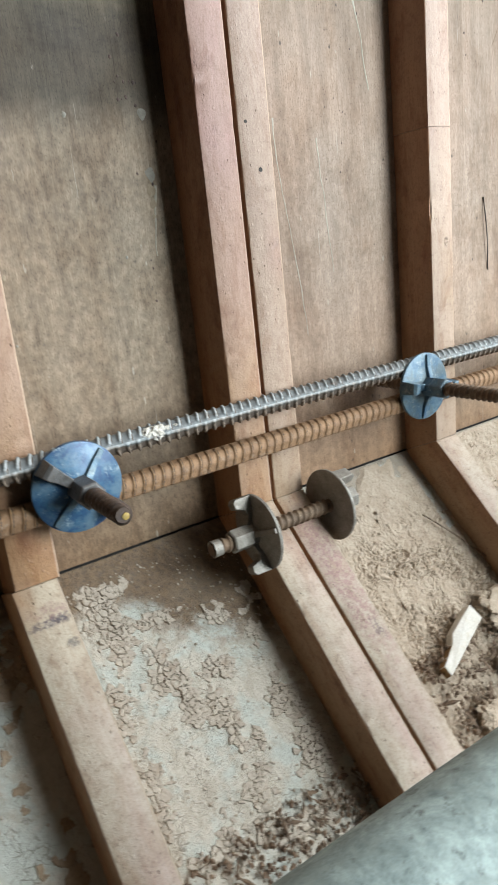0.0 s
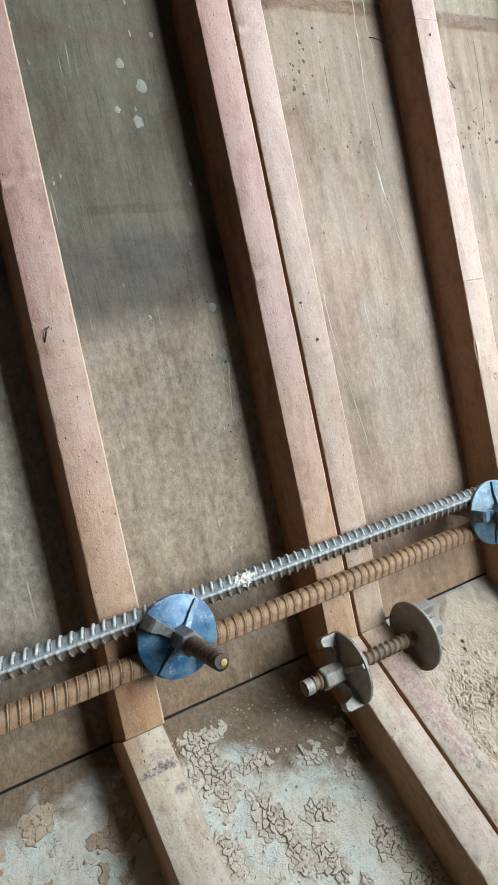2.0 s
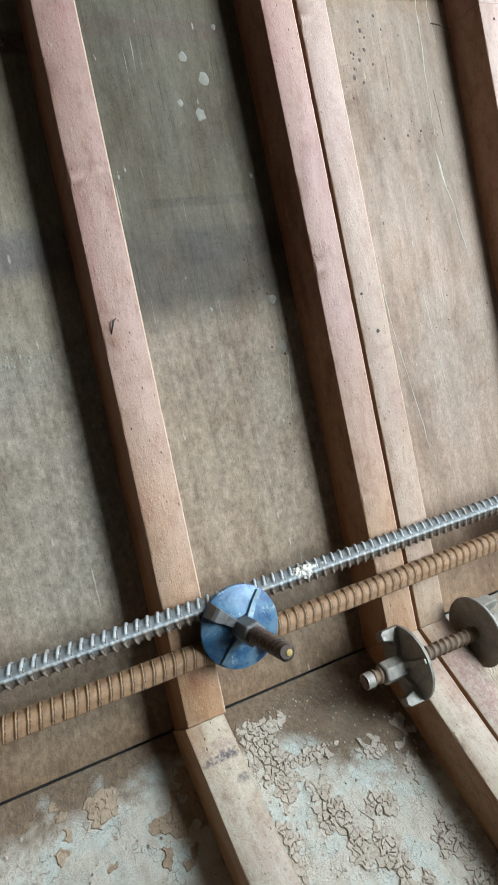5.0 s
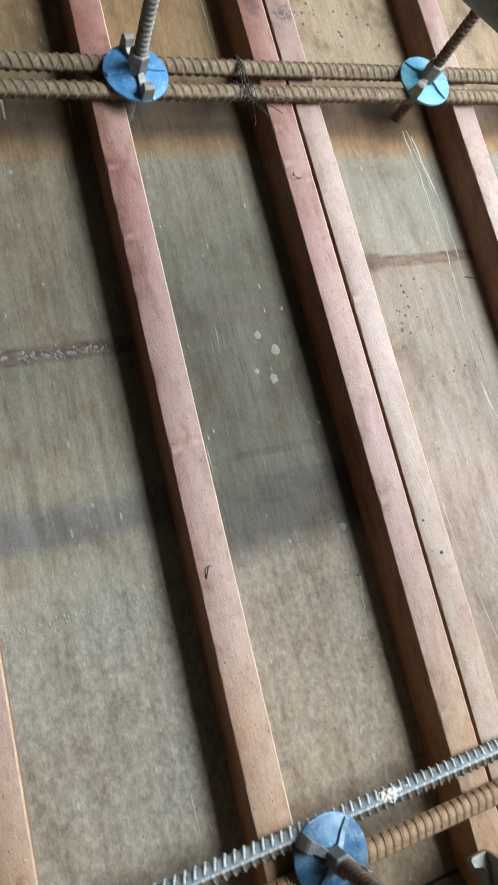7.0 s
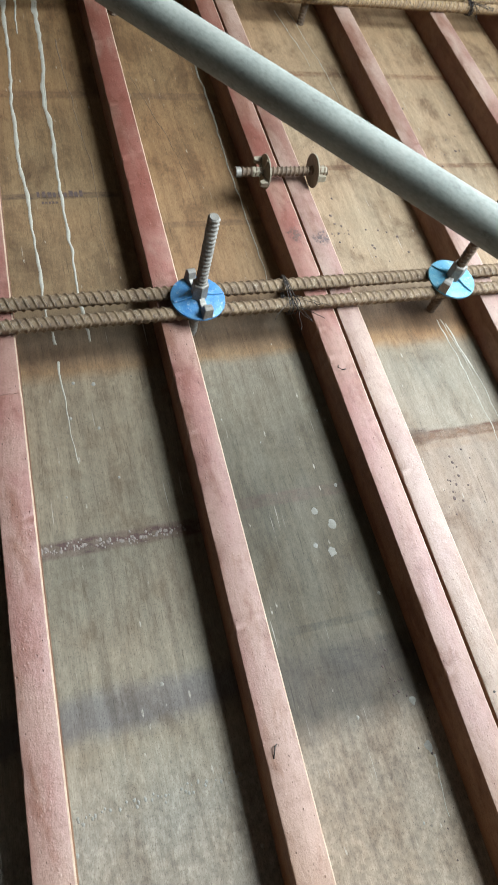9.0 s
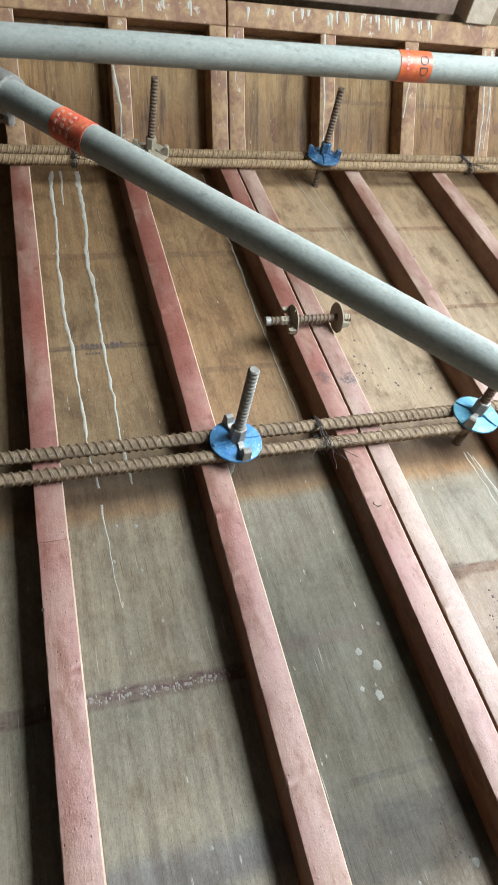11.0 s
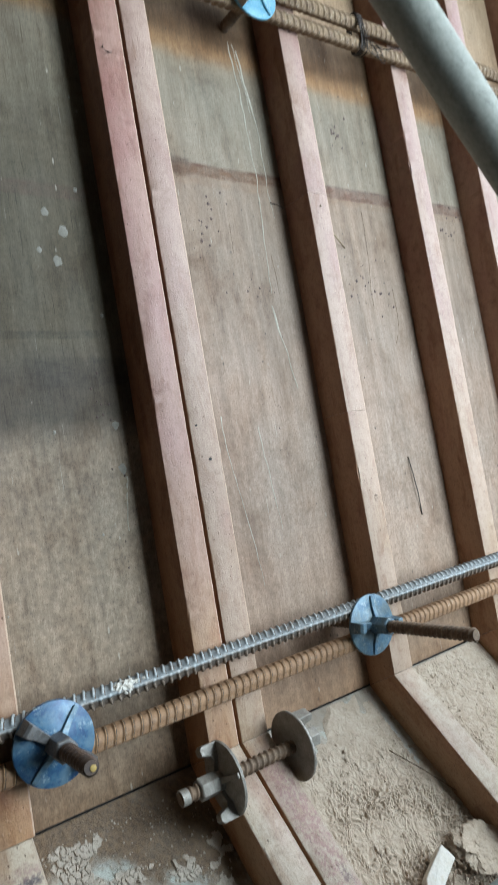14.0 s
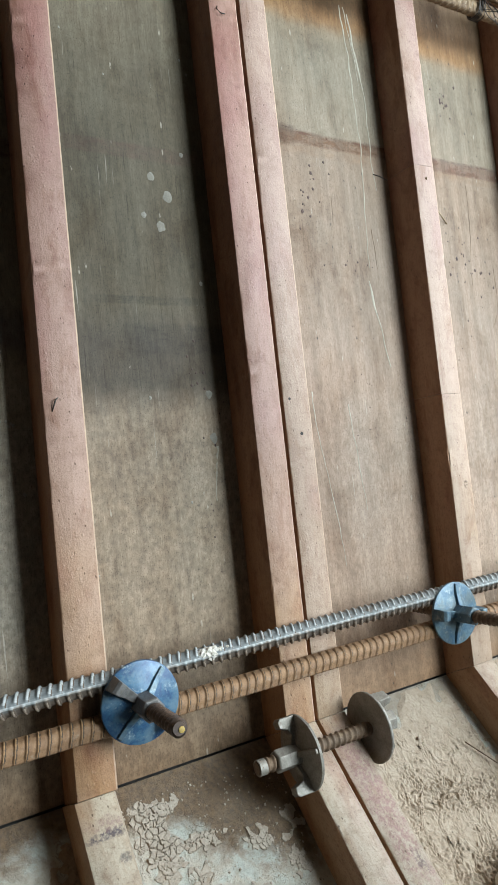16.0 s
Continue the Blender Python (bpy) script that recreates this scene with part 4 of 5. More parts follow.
def flat_bar(x0, x1, y0, y1, cells=5):
    """A thin strip in the xy plane, cut across y so that it can bend."""
    bm, prev = bmesh.new(), None
    for i in range(cells + 1):
        y = y0 + (y1 - y0) * i / cells
        row = [bm.verts.new((x, y, z)) for x in (x0, x1) for z in (0, 1)]
        if prev:
            for u, v in ((0, 1), (1, 3), (3, 2), (2, 0)):
                bm.faces.new((prev[u], prev[v], row[v], row[u]))
        else:
            bm.faces.new((row[0], row[1], row[3], row[2]))
        prev = row
    bm.faces.new((prev[0], prev[1], prev[3], prev[2]))
    bmesh.ops.recalc_face_normals(bm, faces=bm.faces)
    return bm


def lettering(word, size):
    """A flat mesh of a word in the built-in font, reading down the pipe's side."""
    cu = bpy.data.curves.new("word", "FONT")
    cu.body, cu.size, cu.align_x, cu.align_y, cu.resolution_u, cu.offset = word, size, "CENTER", "CENTER", 4, -0.0002
    ob = bpy.data.objects.new("word", cu)
    scene.collection.objects.link(ob)
    me = bpy.data.meshes.new_from_object(ob.evaluated_get(bpy.context.evaluated_depsgraph_get()))
    bpy.data.objects.remove(ob)
    bm = bmesh.new()
    bm.from_mesh(me)
    bmesh.ops.triangulate(bm, faces=bm.faces)
    for v in bm.verts:
        v.co = (v.co.y, -v.co.x, 1)
    return bm


def marks_orange(tape, a, b, r):
    """Big dark letters beside a line of small worn print."""
    bm = lettering("OD", 0.019)
    bmesh.ops.translate(bm, verts=bm.verts, vec=(a + 0.72 * (b - a), 0.0, 0))
    part("letters", on_tape(bm, r), M_INK, tape)
    rng = random.Random(4)
    for k in range(5):
        y = -0.006 + 0.0052 * k
        part("print_bar", on_tape(flat_bar(a + 0.2 * (b - a), a + 0.2 * (b - a) + 0.003, y, y + rng.uniform(0.002, 0.0042)), r), M_PINK_INK, tape)


def marks_red(tape, a, b, r):
    """Rows of worn pale print and a dark rayed mark."""
    rng = random.Random(9)
    for row in range(3):
        x = a + (b - a) * (0.14 + 0.2 * row)
        for k in range(4):
            y = 0.018 - 0.009 * k + rng.uniform(-0.001, 0.001)
            part("print_bar", on_tape(flat_bar(x, x + rng.uniform(0.003, 0.0055), y, y + rng.uniform(0.003, 0.006)), r), M_PINK_INK, tape)
    for k in range(9):
        c, q = math.cos(k * 0.698), math.sin(k * 0.698)
        bm = flat_bar(0.0045, 0.0085, -0.0007, 0.0007, 2)
        for v in bm.verts:
            v.co = (a + 0.74 * (b - a) + c * v.co.x - q * v.co.y, -0.013 + q * v.co.x + c * v.co.y, v.co.z)
        part("rayed_mark", on_tape(bm, r), M_INK, tape)


PIPE_R = 0.020
d_unit = Vector((1.0, -0.0436, -1.2907)).normalized()
d0 = Vector((0.0, -0.4401, 1.309))
pipe(d0 - 0.497 * d_unit, d0 + 1.60 * d_unit, PIPE_R, "galvanised scaffold pipe slanting down to the floor", [(0.497 - 0.354, 0.497 - 0.300, M_TAPE_RED, "faded red and orange tape")])
hd = Vector((1.0, -0.034, -0.0717)).normalized()
h0 = Vector((0.0, -0.4872, 1.6837))
pipe(h0 - 3.9 * hd, h0 + 1.6 * hd, PIPE_R, "galvanised scaffold pipe lying level before the wall", [(3.9 + 0.270, 3.9 + 0.320, M_TAPE, "glossy orange tape")])
pipe((-4.0, -0.35, 0.299), (1.9, -0.527, 0.299), 0.042, "thick mottled galvanised pipe low above the floor", (), M_OLDPIPE)


# ---- joists under the roof slab ----
single("joist", box(-1.6, 0.824, -0.405, -0.328, 2.398, 2.451, 0.003), M_JOIST, I, "dark brown timber joist under the roof slab", "joist", "joists under the slab")
single("joist", box(0.858, 0.934, -0.60, -0.318, 2.385, 2.451, 0.003), M_JOIST_PALE, I, "pale timber block under the roof slab", "joist", "joists under the slab")


# ---- third pipe and the coupler ----
pipe((-4.0, -0.481, 2.036), (1.7, -0.517, 2.013), PIPE_R, "galvanised scaffold pipe high under the soffit")


def collar(parent, r, half):
    """Two half shells with hinge, eye bolt and nut round a pipe along x."""
    part("shell", tube(r + 0.0055, 2 * half, 40, 0.005, -half), M_DULL, parent)
    part("bolt_lug", box(-half * 0.7, half * 0.7, r + 0.004, r + 0.022, -0.006, 0.006, 0.0015), M_DULL, parent)
    b = part("bolt", hexagon(0.008, 0.0, 0.034), M_RUST, parent)
    b.matrix_basis = pose(0, r + 0.014, -0.017, -90, 0, 0)


k0 = d0 - 0.466 * d_unit
coup = thing("pipe_coupler", along(k0, k0 + d_unit), "dusty swivel coupler clamping two scaffold pipes", "pipe coupler")
collar(coup, PIPE_R, 0.022)
coup2 = thing("pipe_coupler", along(h0 - 0.325 * hd, h0), "dusty swivel coupler clamping two scaffold pipes", "pipe coupler")
collar(coup2, PIPE_R, 0.022)


# ---- grout runs, splashes, wires ----
def run_strip(pts, width, thick=0.0012, seed=0):
    """A dried trickle on the y = 0 face: lens-shaped section, wandering and swelling."""
    bm, prev = bmesh.new(), None
    path = []
    for (xa, za), (xb, zb) in zip(pts, pts[1:]):
        m = max(2, int(abs(za - zb) / 0.006))
        path += [(xa + (xb - xa) * i / m, za + (zb - za) * i / m) for i in range(m)]
    path.append(pts[-1])
    for i, (x, z) in enumerate(path):
        k = i / len(path)
        w = width * (0.55 + 0.9 * abs(noise.noise(Vector((seed * 3.1, 0.5, z * 24))))) * (1.25 - 0.75 * k)
        x += 0.006 * noise.noise(Vector((seed * 1.7, 2.5, z * 9))) + 0.0022 * noise.noise(Vector((seed, 7.5, z * 45)))
        row = [bm.verts.new((x + w * a, -thick * h, z)) for a, h in ((-0.5, -0.2), (-0.3, 0.7), (0, 1.0), (0.3, 0.7), (0.5, -0.2))]
        if prev:
            for a in range(4):
                bm.faces.new((prev[a], prev[a + 1], row[a + 1], row[a])).smooth = True
        prev = row
    bmesh.ops.recalc_face_normals(bm, faces=bm.faces)
    return bm


RUNS = [([(-0.193, 2.205), (-0.207, 1.95), (-0.214, 1.829), (-0.213, 1.596), (-0.211, 1.416), (-0.206, 1.32)], 0.009),
        ([(-0.175, 2.205), (-0.178, 2.07)], 0.007),
        ([(-0.141, 2.205), (-0.146, 1.98), (-0.157, 1.81), (-0.156, 1.62), (-0.158, 1.409), (-0.156, 1.32)], 0.010),
        ([(-0.136, 2.205), (-0.141, 1.97), (-0.153, 1.83)], 0.008),
        ([(-0.207, 1.29), (-0.205, 1.2), (-0.203, 1.12)], 0.0035),
        ([(0.161, 2.2), (0.161, 1.959), (0.158, 1.67), (0.157, 1.412)], 0.0055),
        ([(0.440, 1.301), (0.452, 1.094), (0.442, 0.90)], 0.0028), ([(0.458, 1.29), (0.470, 1.15), (0.474, 1.02)], 0.0026), ([(0.452, 1.30), (0.462, 1.18)], 0.002),
        ([(0.442, 0.88), (0.452, 0.81), (0.458, 0.752)], 0.0035), ([(0.315, 0.72), (0.322, 0.62), (0.34, 0.48)], 0.002), ([(0.372, 0.70), (0.384, 0.55)], 0.0022),
        ([(0.156, 0.657), (0.1545, 0.62), (0.153, 0.59)], 0.0025), ([(0.40, 2.2), (0.42, 2.0)], 0.0025), ([(0.43, 2.2), (0.455, 1.98), (0.46, 1.85)], 0.0022)]
for i, (pts, w) in enumerate(RUNS):
    single("grout_run", run_strip(pts, w, min(0.0012, 0.16 * w), i), M_GROUT, I, "pale dried grout trickle on the plywood", "grout run", "grout runs", "stuff")
SPLITS = [([(0.671, 1.053), (0.668, 0.97), (0.662, 0.883)], 0.0013), ([(0.715, 0.915), (0.714, 0.846)], 0.0011), ([(0.388, 1.002), (0.385, 0.958)], 0.0011), ([(0.457, 0.959), (0.457, 0.899)], 0.0013), ([(0.707, 0.834), (0.694, 0.814)], 0.0016)]
for i, (pts, w) in enumerate([([(-0.112, 2.06), (-0.109, 1.955), (-0.100, 1.80), (-0.095, 1.643), (-0.104, 1.451)], 0.0022), ([(0.02, 1.95), (0.06, 1.78), (0.075, 1.6)], 0.0016)] + SPLITS):
    single("grain_split", run_strip(pts, w, 0.0004, 30 + i), M_CHIP, I, "thin dark split in the plywood face", "split", "splits in the plywood", "stuff")


def splash(spots, seed):
    """Flat dried splashes on the y = 0 face, each a low uneven dome."""
    bm = bmesh.new()
    for k, (x, z, r) in enumerate(spots):
        c = bm.verts.new((x, -0.0005, z))
        rims = []
        for q, h in ((0.75, -0.0004), (1.0, 0.0002)):
            ring = []
            for i in range(18):
                a = 2 * math.pi * i / 18
                rr = r * q * (1 + 0.35 * noise.noise(Vector((math.cos(a) * 1.3 + k * 5.1, math.sin(a) * 1.3, seed))))
                ring.append(bm.verts.new((x + rr * math.cos(a), h, z + 1.2 * rr * math.sin(a))))
            rims.append(ring)
        for i in range(18):
            j = (i + 1) % 18
            bm.faces.new((c, rims[0][i], rims[0][j])).smooth = True
            bm.faces.new((rims[0][i], rims[1][i], rims[1][j], rims[0][j])).smooth = True
    bmesh.ops.recalc_face_normals(bm, faces=bm.faces)
    return bm


SPOTS = [(0.128, 0.970, 0.0068), (0.115, 0.931, 0.0062), (0.094, 0.944, 0.0035), (0.108, 0.993, 0.005), (0.157, 0.667, 0.006), (0.156, 0.722, 0.005), (-0.162, 1.245, 0.003), (-0.19, 1.25, 0.0025)]
rng = random.Random(5)
SPOTS += [(rng.uniform(-0.3, 0.18), rng.uniform(0.42, 1.24), rng.uniform(0.0012, 0.003)) for _ in range(22)]
single("grout_splashes", splash(SPOTS, 1), M_SPLASH, I, "small pale grout splashes dried on the plywood", "grout splash", "", "stuff")
SPOTS = [(rng.uniform(-0.265, -0.08), 0.699 + rng.gauss(0, 0.003), rng.uniform(0.0008, 0.002)) for _ in range(45)]
single("grout_crust", splash(SPOTS, 3), M_SPLASH, I, "faint crumbly line of dried grout across the plywood", "grout crust", "", "stuff")
SPOTS = [(rng.uniform(-0.27, -0.075), 1.003 + rng.gauss(0, 0.0035), rng.uniform(0.0008, 0.0024)) for _ in range(110)]
single("grout_crust", splash(SPOTS, 2), M_CRUST, I, "crumbly line of dried grout across the plywood", "grout crust", "", "stuff")


def specks(x, z, rx, rz, n, size, seed):
    """A loose cluster of dark mould specks round a point of the sheet."""
    rg = random.Random(seed)
    return [(rg.gauss(x, rx), rg.gauss(z, rz), size * rg.uniform(0.35, 1.0) ** 1.5) for _ in range(n)]


MOULD = specks(0.334, 0.985, 0.016, 0.016, 16, 0.0030, 1) + specks(0.362, 1.035, 0.010, 0.016, 6, 0.0026, 2) + specks(0.40, 0.90, 0.025, 0.006, 9, 0.0020, 3)
MOULD += specks(0.640, 0.925, 0.026, 0.022, 22, 0.0030, 4) + specks(0.690, 0.90, 0.012, 0.03, 10, 0.0024, 5) + specks(0.645, 1.20, 0.018, 0.02, 12, 0.0030, 6)
MOULD += specks(0.915, 1.05, 0.03, 0.025, 18, 0.0030, 7) + specks(0.62, 0.80, 0.03, 0.05, 10, 0.0016, 8) + specks(0.40, 0.75, 0.05, 0.09, 18, 0.0013, 9)
MOULD += specks(0.33, 1.53, 0.02, 0.04, 16, 0.0030, 10) + specks(0.40, 1.46, 0.015, 0.05, 14, 0.0030, 11) + specks(0.61, 1.70, 0.04, 0.09, 26, 0.0034, 12) + specks(0.86, 1.7, 0.04, 0.12, 22, 0.0034, 13)
MOULD += specks(0.15, 0.62, 0.015, 0.08, 14, 0.0016, 14) + specks(0.14, 0.75, 0.01, 0.02, 12, 0.0020, 15)
single("mould_specks", splash(MOULD, 7), M_SOOT, I, "clusters of black mould specks on the plywood", "mould specks", "", "stuff")
single("tan_splashes", splash([(0.155, 0.652, 0.0055), (0.1555, 0.640, 0.0042), (-0.004, 0.585, 0.003), (0.1545, 0.628, 0.0022)], 9), M_TANSPLASH, I, "tan mud splashes dried on the plywood", "mud splash", "", "stuff")


def joined(strips):
    bm = bmesh.new()
    for b in strips:
        me = mesh_of("strip", b)
        bm.from_mesh(me)
        bpy.data.meshes.remove(me)
    return bm


rng = random.Random(31)
DRIPS = []
for k in range(64):
    x = rng.choice((rng.uniform(-0.3, 0.2), rng.uniform(0.24, 1.19), rng.uniform(0.3, 0.75)))
    top = rng.uniform(0.335, 0.347)
    DRIPS.append(run_strip([(x, top), (x + rng.uniform(-0.003, 0.003), max(0.298, top - rng.uniform(0.008, 0.034)))], rng.uniform(0.004, 0.011), 0.0006, 50 + k))
single("grout_drips", joined(DRIPS), M_GROUT, M_UP @ pose(0, -0.0571, 0), "short white grout drips on the haunch rail", "grout drips", "grout runs", "stuff")
for k, (x, z0, z1) in enumerate(((0.470, 0.30, 0.03), (0.702, 0.28, 0.12), (0.936, 0.29, 0.0), (0.955, 0.29, 0.05), (-0.038, 0.20, 0.03), (0.245, 0.28, 0.18))):
    single("grout_run", run_strip([(x, z0), (x + 0.006, (z0 + z1) / 2), (x - 0.002, z1)], 0.007, 0.0009, 140 + k), M_GROUT, M_UP @ pose(0, -0.0552, 0), "white grout trickle on a haunch stud", "grout run", "grout runs", "stuff")
single("rust_stains", splash([(0.804, 0.118, 0.013), (0.841, 0.119, 0.013), (0.875, 0.12, 0.006), (1.037, 0.112, 0.016), (1.07, 0.11, 0.009), (0.362, 0.09, 0.012), (0.366, 0.07, 0.011), (0.364, 0.11, 0.008)], 12), M_BROWNSTAIN, M_UP, "round brown rust stains on the haunch plywood", "rust stains", "", "stuff")


def tie_wire(x, zc, half_z, y_front, y_back, r, turns, seed):
    """Tie wire wound round two bars, with loose tails."""
    rg = random.Random(seed)
    root = thing("tie_wire", I, "thin black wire binding two rusty bars with loose tails", "tie wire", "tie wires")
    for t in range(turns):
        dx, lean = rg.uniform(-0.006, 0.006), rg.uniform(-0.004, 0.004)
        pts = []
        for i in range(25):
            a = 2 * math.pi * i / 24
            ca, sa = math.cos(a), math.sin(a)
            e = (abs(ca) ** 4 + abs(sa) ** 4) ** -0.25
            pts.append((x + dx + lean * sa, (y_front + y_back) / 2 + (y_front - y_back) / 2 * ca * e, zc + half_z * sa * e))
        bm = bmesh.new()
        strand(bm, pts, r)
        part("loop", bm, M_WIRE, root)
    for t in range(7):
        p = Vector((x + rg.uniform(-0.004, 0.004), y_front - 0.001, zc - half_z * rg.uniform(0.2, 1.0)))
        d = Vector((rg.uniform(-0.3, 1.0), rg.uniform(-0.5, 0.2), rg.uniform(-1.0, -0.1))).normalized()
        pts = [p.copy()]
        for i in range(12):
            d = (d + Vector((rg.uniform(-0.4, 0.4), rg.uniform(-0.15, 0.12), rg.uniform(-0.35, 0.25)))).normalized()
            p = p + d * rg.uniform(0.003, 0.0065)
            p.y = min(p.y, -0.058)
            pts.append(p.copy())
        bm = bmesh.new()
        strand(bm, pts, r * 0.6, 5)
        part("tail", bm, M_WIRE, root)
    return root


tie_wire(0.150, 1.327, 0.0335, -0.0805, -0.0535, 0.0008, 4, 3)
tie_wire(0.664, 1.327, 0.0335, -0.0805, -0.0535, 0.0010, 6, 8)
tie_wire(0.857, 2.155, 0.0335, -0.0805, -0.0535, 0.0011, 6, 12)
tie_wire(-0.155, 2.155, 0.0335, -0.0805, -0.0535, 0.0011, 5, 15)

# unreadable stencil print on the plywood, as plain bars
stencil = thing("stencil_print", I, "faded dark stencil print on brown plywood", "stencil print")
rng = random.Random(21)
for k in range(9):
    part("print_bar", box(-0.196 + 0.0088 * k, -0.196 + 0.0088 * k + rng.uniform(0.004, 0.007), -0.0004, 0.0004, 1.6245 + rng.uniform(-0.001, 0.001), 1.6365 + rng.uniform(-0.003, 0.002)), M_SOOT, stencil)
for k in range(5):
    part("print_bar", box(-0.190 + 0.0056 * k, -0.190 + 0.0056 * k + 0.0036, -0.0004, 0.0004, 1.609, 1.6135), M_SOOT, stencil)


def twig(pts, r, material, label, category):
    bm = bmesh.new()
    strand(bm, pts, r)
    return single(category.replace(" ", "_"), bm, material, I, label, category, "stray bits on the panels")


twig([(0.520, -0.0565, 1.021), (0.54, -0.04, 1.0105), (0.575, -0.018, 0.998), (0.615, -0.0008, 0.983)], 0.0011, M_STRAW, "dry straw leaning from a stud to the plywood", "straw")
twig([(0.672, -0.0012, 0.622), (0.6735, -0.004, 0.595), (0.677, -0.0045, 0.56), (0.681, -0.0008, 0.522)], 0.0009, M_WIRE, "thin black wire end against the plywood", "wire end")
twig([(0.470, -0.0005, 1.045), (0.478, -0.006, 1.04), (0.488, -0.009, 1.034)], 0.0007, M_WIRE, "thin black wire end against the plywood", "wire end")
twig([(-0.0515, -0.0545, 0.703), (-0.0500, -0.0575, 0.708), (-0.0480, -0.059, 0.714), (-0.0450, -0.0575, 0.7165)], 0.0008, M_WIRE, "bent rusty nail in a red stud", "bent nail")
twig([(0.196, -0.0545, 1.196), (0.193, -0.058, 1.19), (0.197, -0.060, 1.184), (0.204, -0.058, 1.186)], 0.0008, M_WIRE, "curled black wire on a stud", "wire end")
twig([(0.2505, -0.0535, 0.661), (0.2505, -0.0556, 0.661)], 0.0022, M_WIRE, "dark nail head sunk in a stud", "nail head")
twig([(0.238, -0.0535, 0.705), (0.238, -0.0556, 0.705)], 0.0017, M_WIRE, "dark nail head sunk in a stud", "nail head")
twig([(-0.303, -0.0535, 1.112), (-0.303, -0.0556, 1.112)], 0.0022, M_WIRE, "dark nail head sunk in a stud", "nail head")


# ---- dry mud on the lower haunch ----
def lay(high, nx, nz, name, sink=0.0006):
    """A sheet over the grid points in high: (i, j) -> (x, y, z); a rim of points sunk into the panel closes its sides."""
    rim = {}
    for (i, j), (x, y, z) in high.items():
        for a, b in ((1, 0), (-1, 0), (0, 1), (0, -1), (1, 1), (-1, -1), (1, -1), (-1, 1)):
            k = (i + a, j + b)
            if k not in high and k not in rim and 0 <= k[0] <= nx and 0 <= k[1] <= nz:
                rim[k] = (i, j)
    pts = dict(high)
    grid_x, grid_z = {i: x for (i, j), (x, y, z) in high.items()}, {j: z for (i, j), (x, y, z) in high.items()}
    for k, src in rim.items():
        x, z = grid_x.get(k[0]), grid_z.get(k[1])
        if x is not None and z is not None:
            sx, sy, sz = high[src]
            pts[k] = (0.6 * sx + 0.4 * x, sink, 0.6 * sz + 0.4 * z)
    idx, co, faces = {}, [], []
    for i, j in pts:
        quad = ((i, j), (i + 1, j), (i + 1, j + 1), (i, j + 1))
        if all(k in pts for k in quad) and any(k in high for k in quad):
            for k in quad:
                if k not in idx:
                    idx[k] = len(co)
                    co.append(pts[k])
            faces.append([idx[k] for k in quad])
    me = bpy.data.meshes.new(name)
    me.from_pydata(co, [], faces)
    me.update()
    return me


def crust(x0, x1, z0, z1, seed, cover, cell=0.0066, step=0.00075, thick=0.0026):
    """Cracked mud: ragged plates parted by narrow cracks, thickest where cover(x, z) is highest, crumbling at the edges."""
    nx, nz = int((x1 - x0) / step), int((z1 - z0) / step)
    rg = random.Random(seed)
    cx, cz = int((x1 - x0) / cell) + 4, int((z1 - z0) / cell) + 4
    seeds = {}
    for a in range(-2, cx):
        for b in range(-2, cz):
            px, pz = x0 + cell * (a + rg.uniform(0.05, 0.95)), z0 + cell * (b + rg.uniform(0.05, 0.95))
            q = Vector((px + 11.3 * seed, 0.7, pz))
            m = cover(px, pz) + 0.45 * noise.noise(q * 17) + 0.5 * noise.noise(q * 46) + 0.4 * noise.noise(q * 150)
            seeds[a, b] = (px, pz, m, rg.uniform(0.75, 1.2), rg.gauss(0, 0.07), rg.gauss(0, 0.07), rg.choice((0.0002, 0.0004, 0.0006, 0.0010)))
    high = {}
    for i in range(nx + 1):
        for j in range(nz + 1):
            x, z = x0 + (x1 - x0) * i / nx, z0 + (z1 - z0) * j / nz
            p = Vector((x + 11.3 * seed, 0.7, z))
            wx = x + 0.0036 * noise.noise(p * 130) + 0.0014 * noise.noise(p * 330)
            wz = z + 0.0036 * noise.noise(p * 130 + Vector((9, 9, 9))) + 0.0014 * noise.noise(p * 330 + Vector((4, 4, 4)))
            a0, b0 = int((wx - x0) // cell), int((wz - z0) // cell)
            best = second = 1e9
            near = None
            for a in (a0 - 1, a0, a0 + 1):
                for b in (b0 - 1, b0, b0 + 1):
                    s = seeds.get((a, b))
                    if s is None:
                        continue
                    d = math.hypot(s[0] - wx, s[1] - wz)
                    if d < best:
                        best, second, near = d, best, s
                    elif d < second:
                        second = d
            if near is None or near[2] <= 0:
                continue
            rim = second - best
            h = thick * near[3] * min(1.0, 0.38 + near[2] * 1.15) + near[4] * (wx - near[0]) + near[5] * (wz - near[1])
            h += 0.0007 * noise.noise(p * 60) + 0.0004 * noise.noise(p * 190) + 0.0004 * noise.noise(p * 420)
            gap = near[6] * (0.4 + 1.4 * abs(noise.noise(p * 85)))
            if rim < gap:
                h = min(h, 0.0001)
            else:
                h *= min(1.0, 0.88 + (rim - gap) / 0.006)
            high[i, j] = (x, -max(0.0001, h), z)
    return lay(high, nx, nz, "mud_crust")


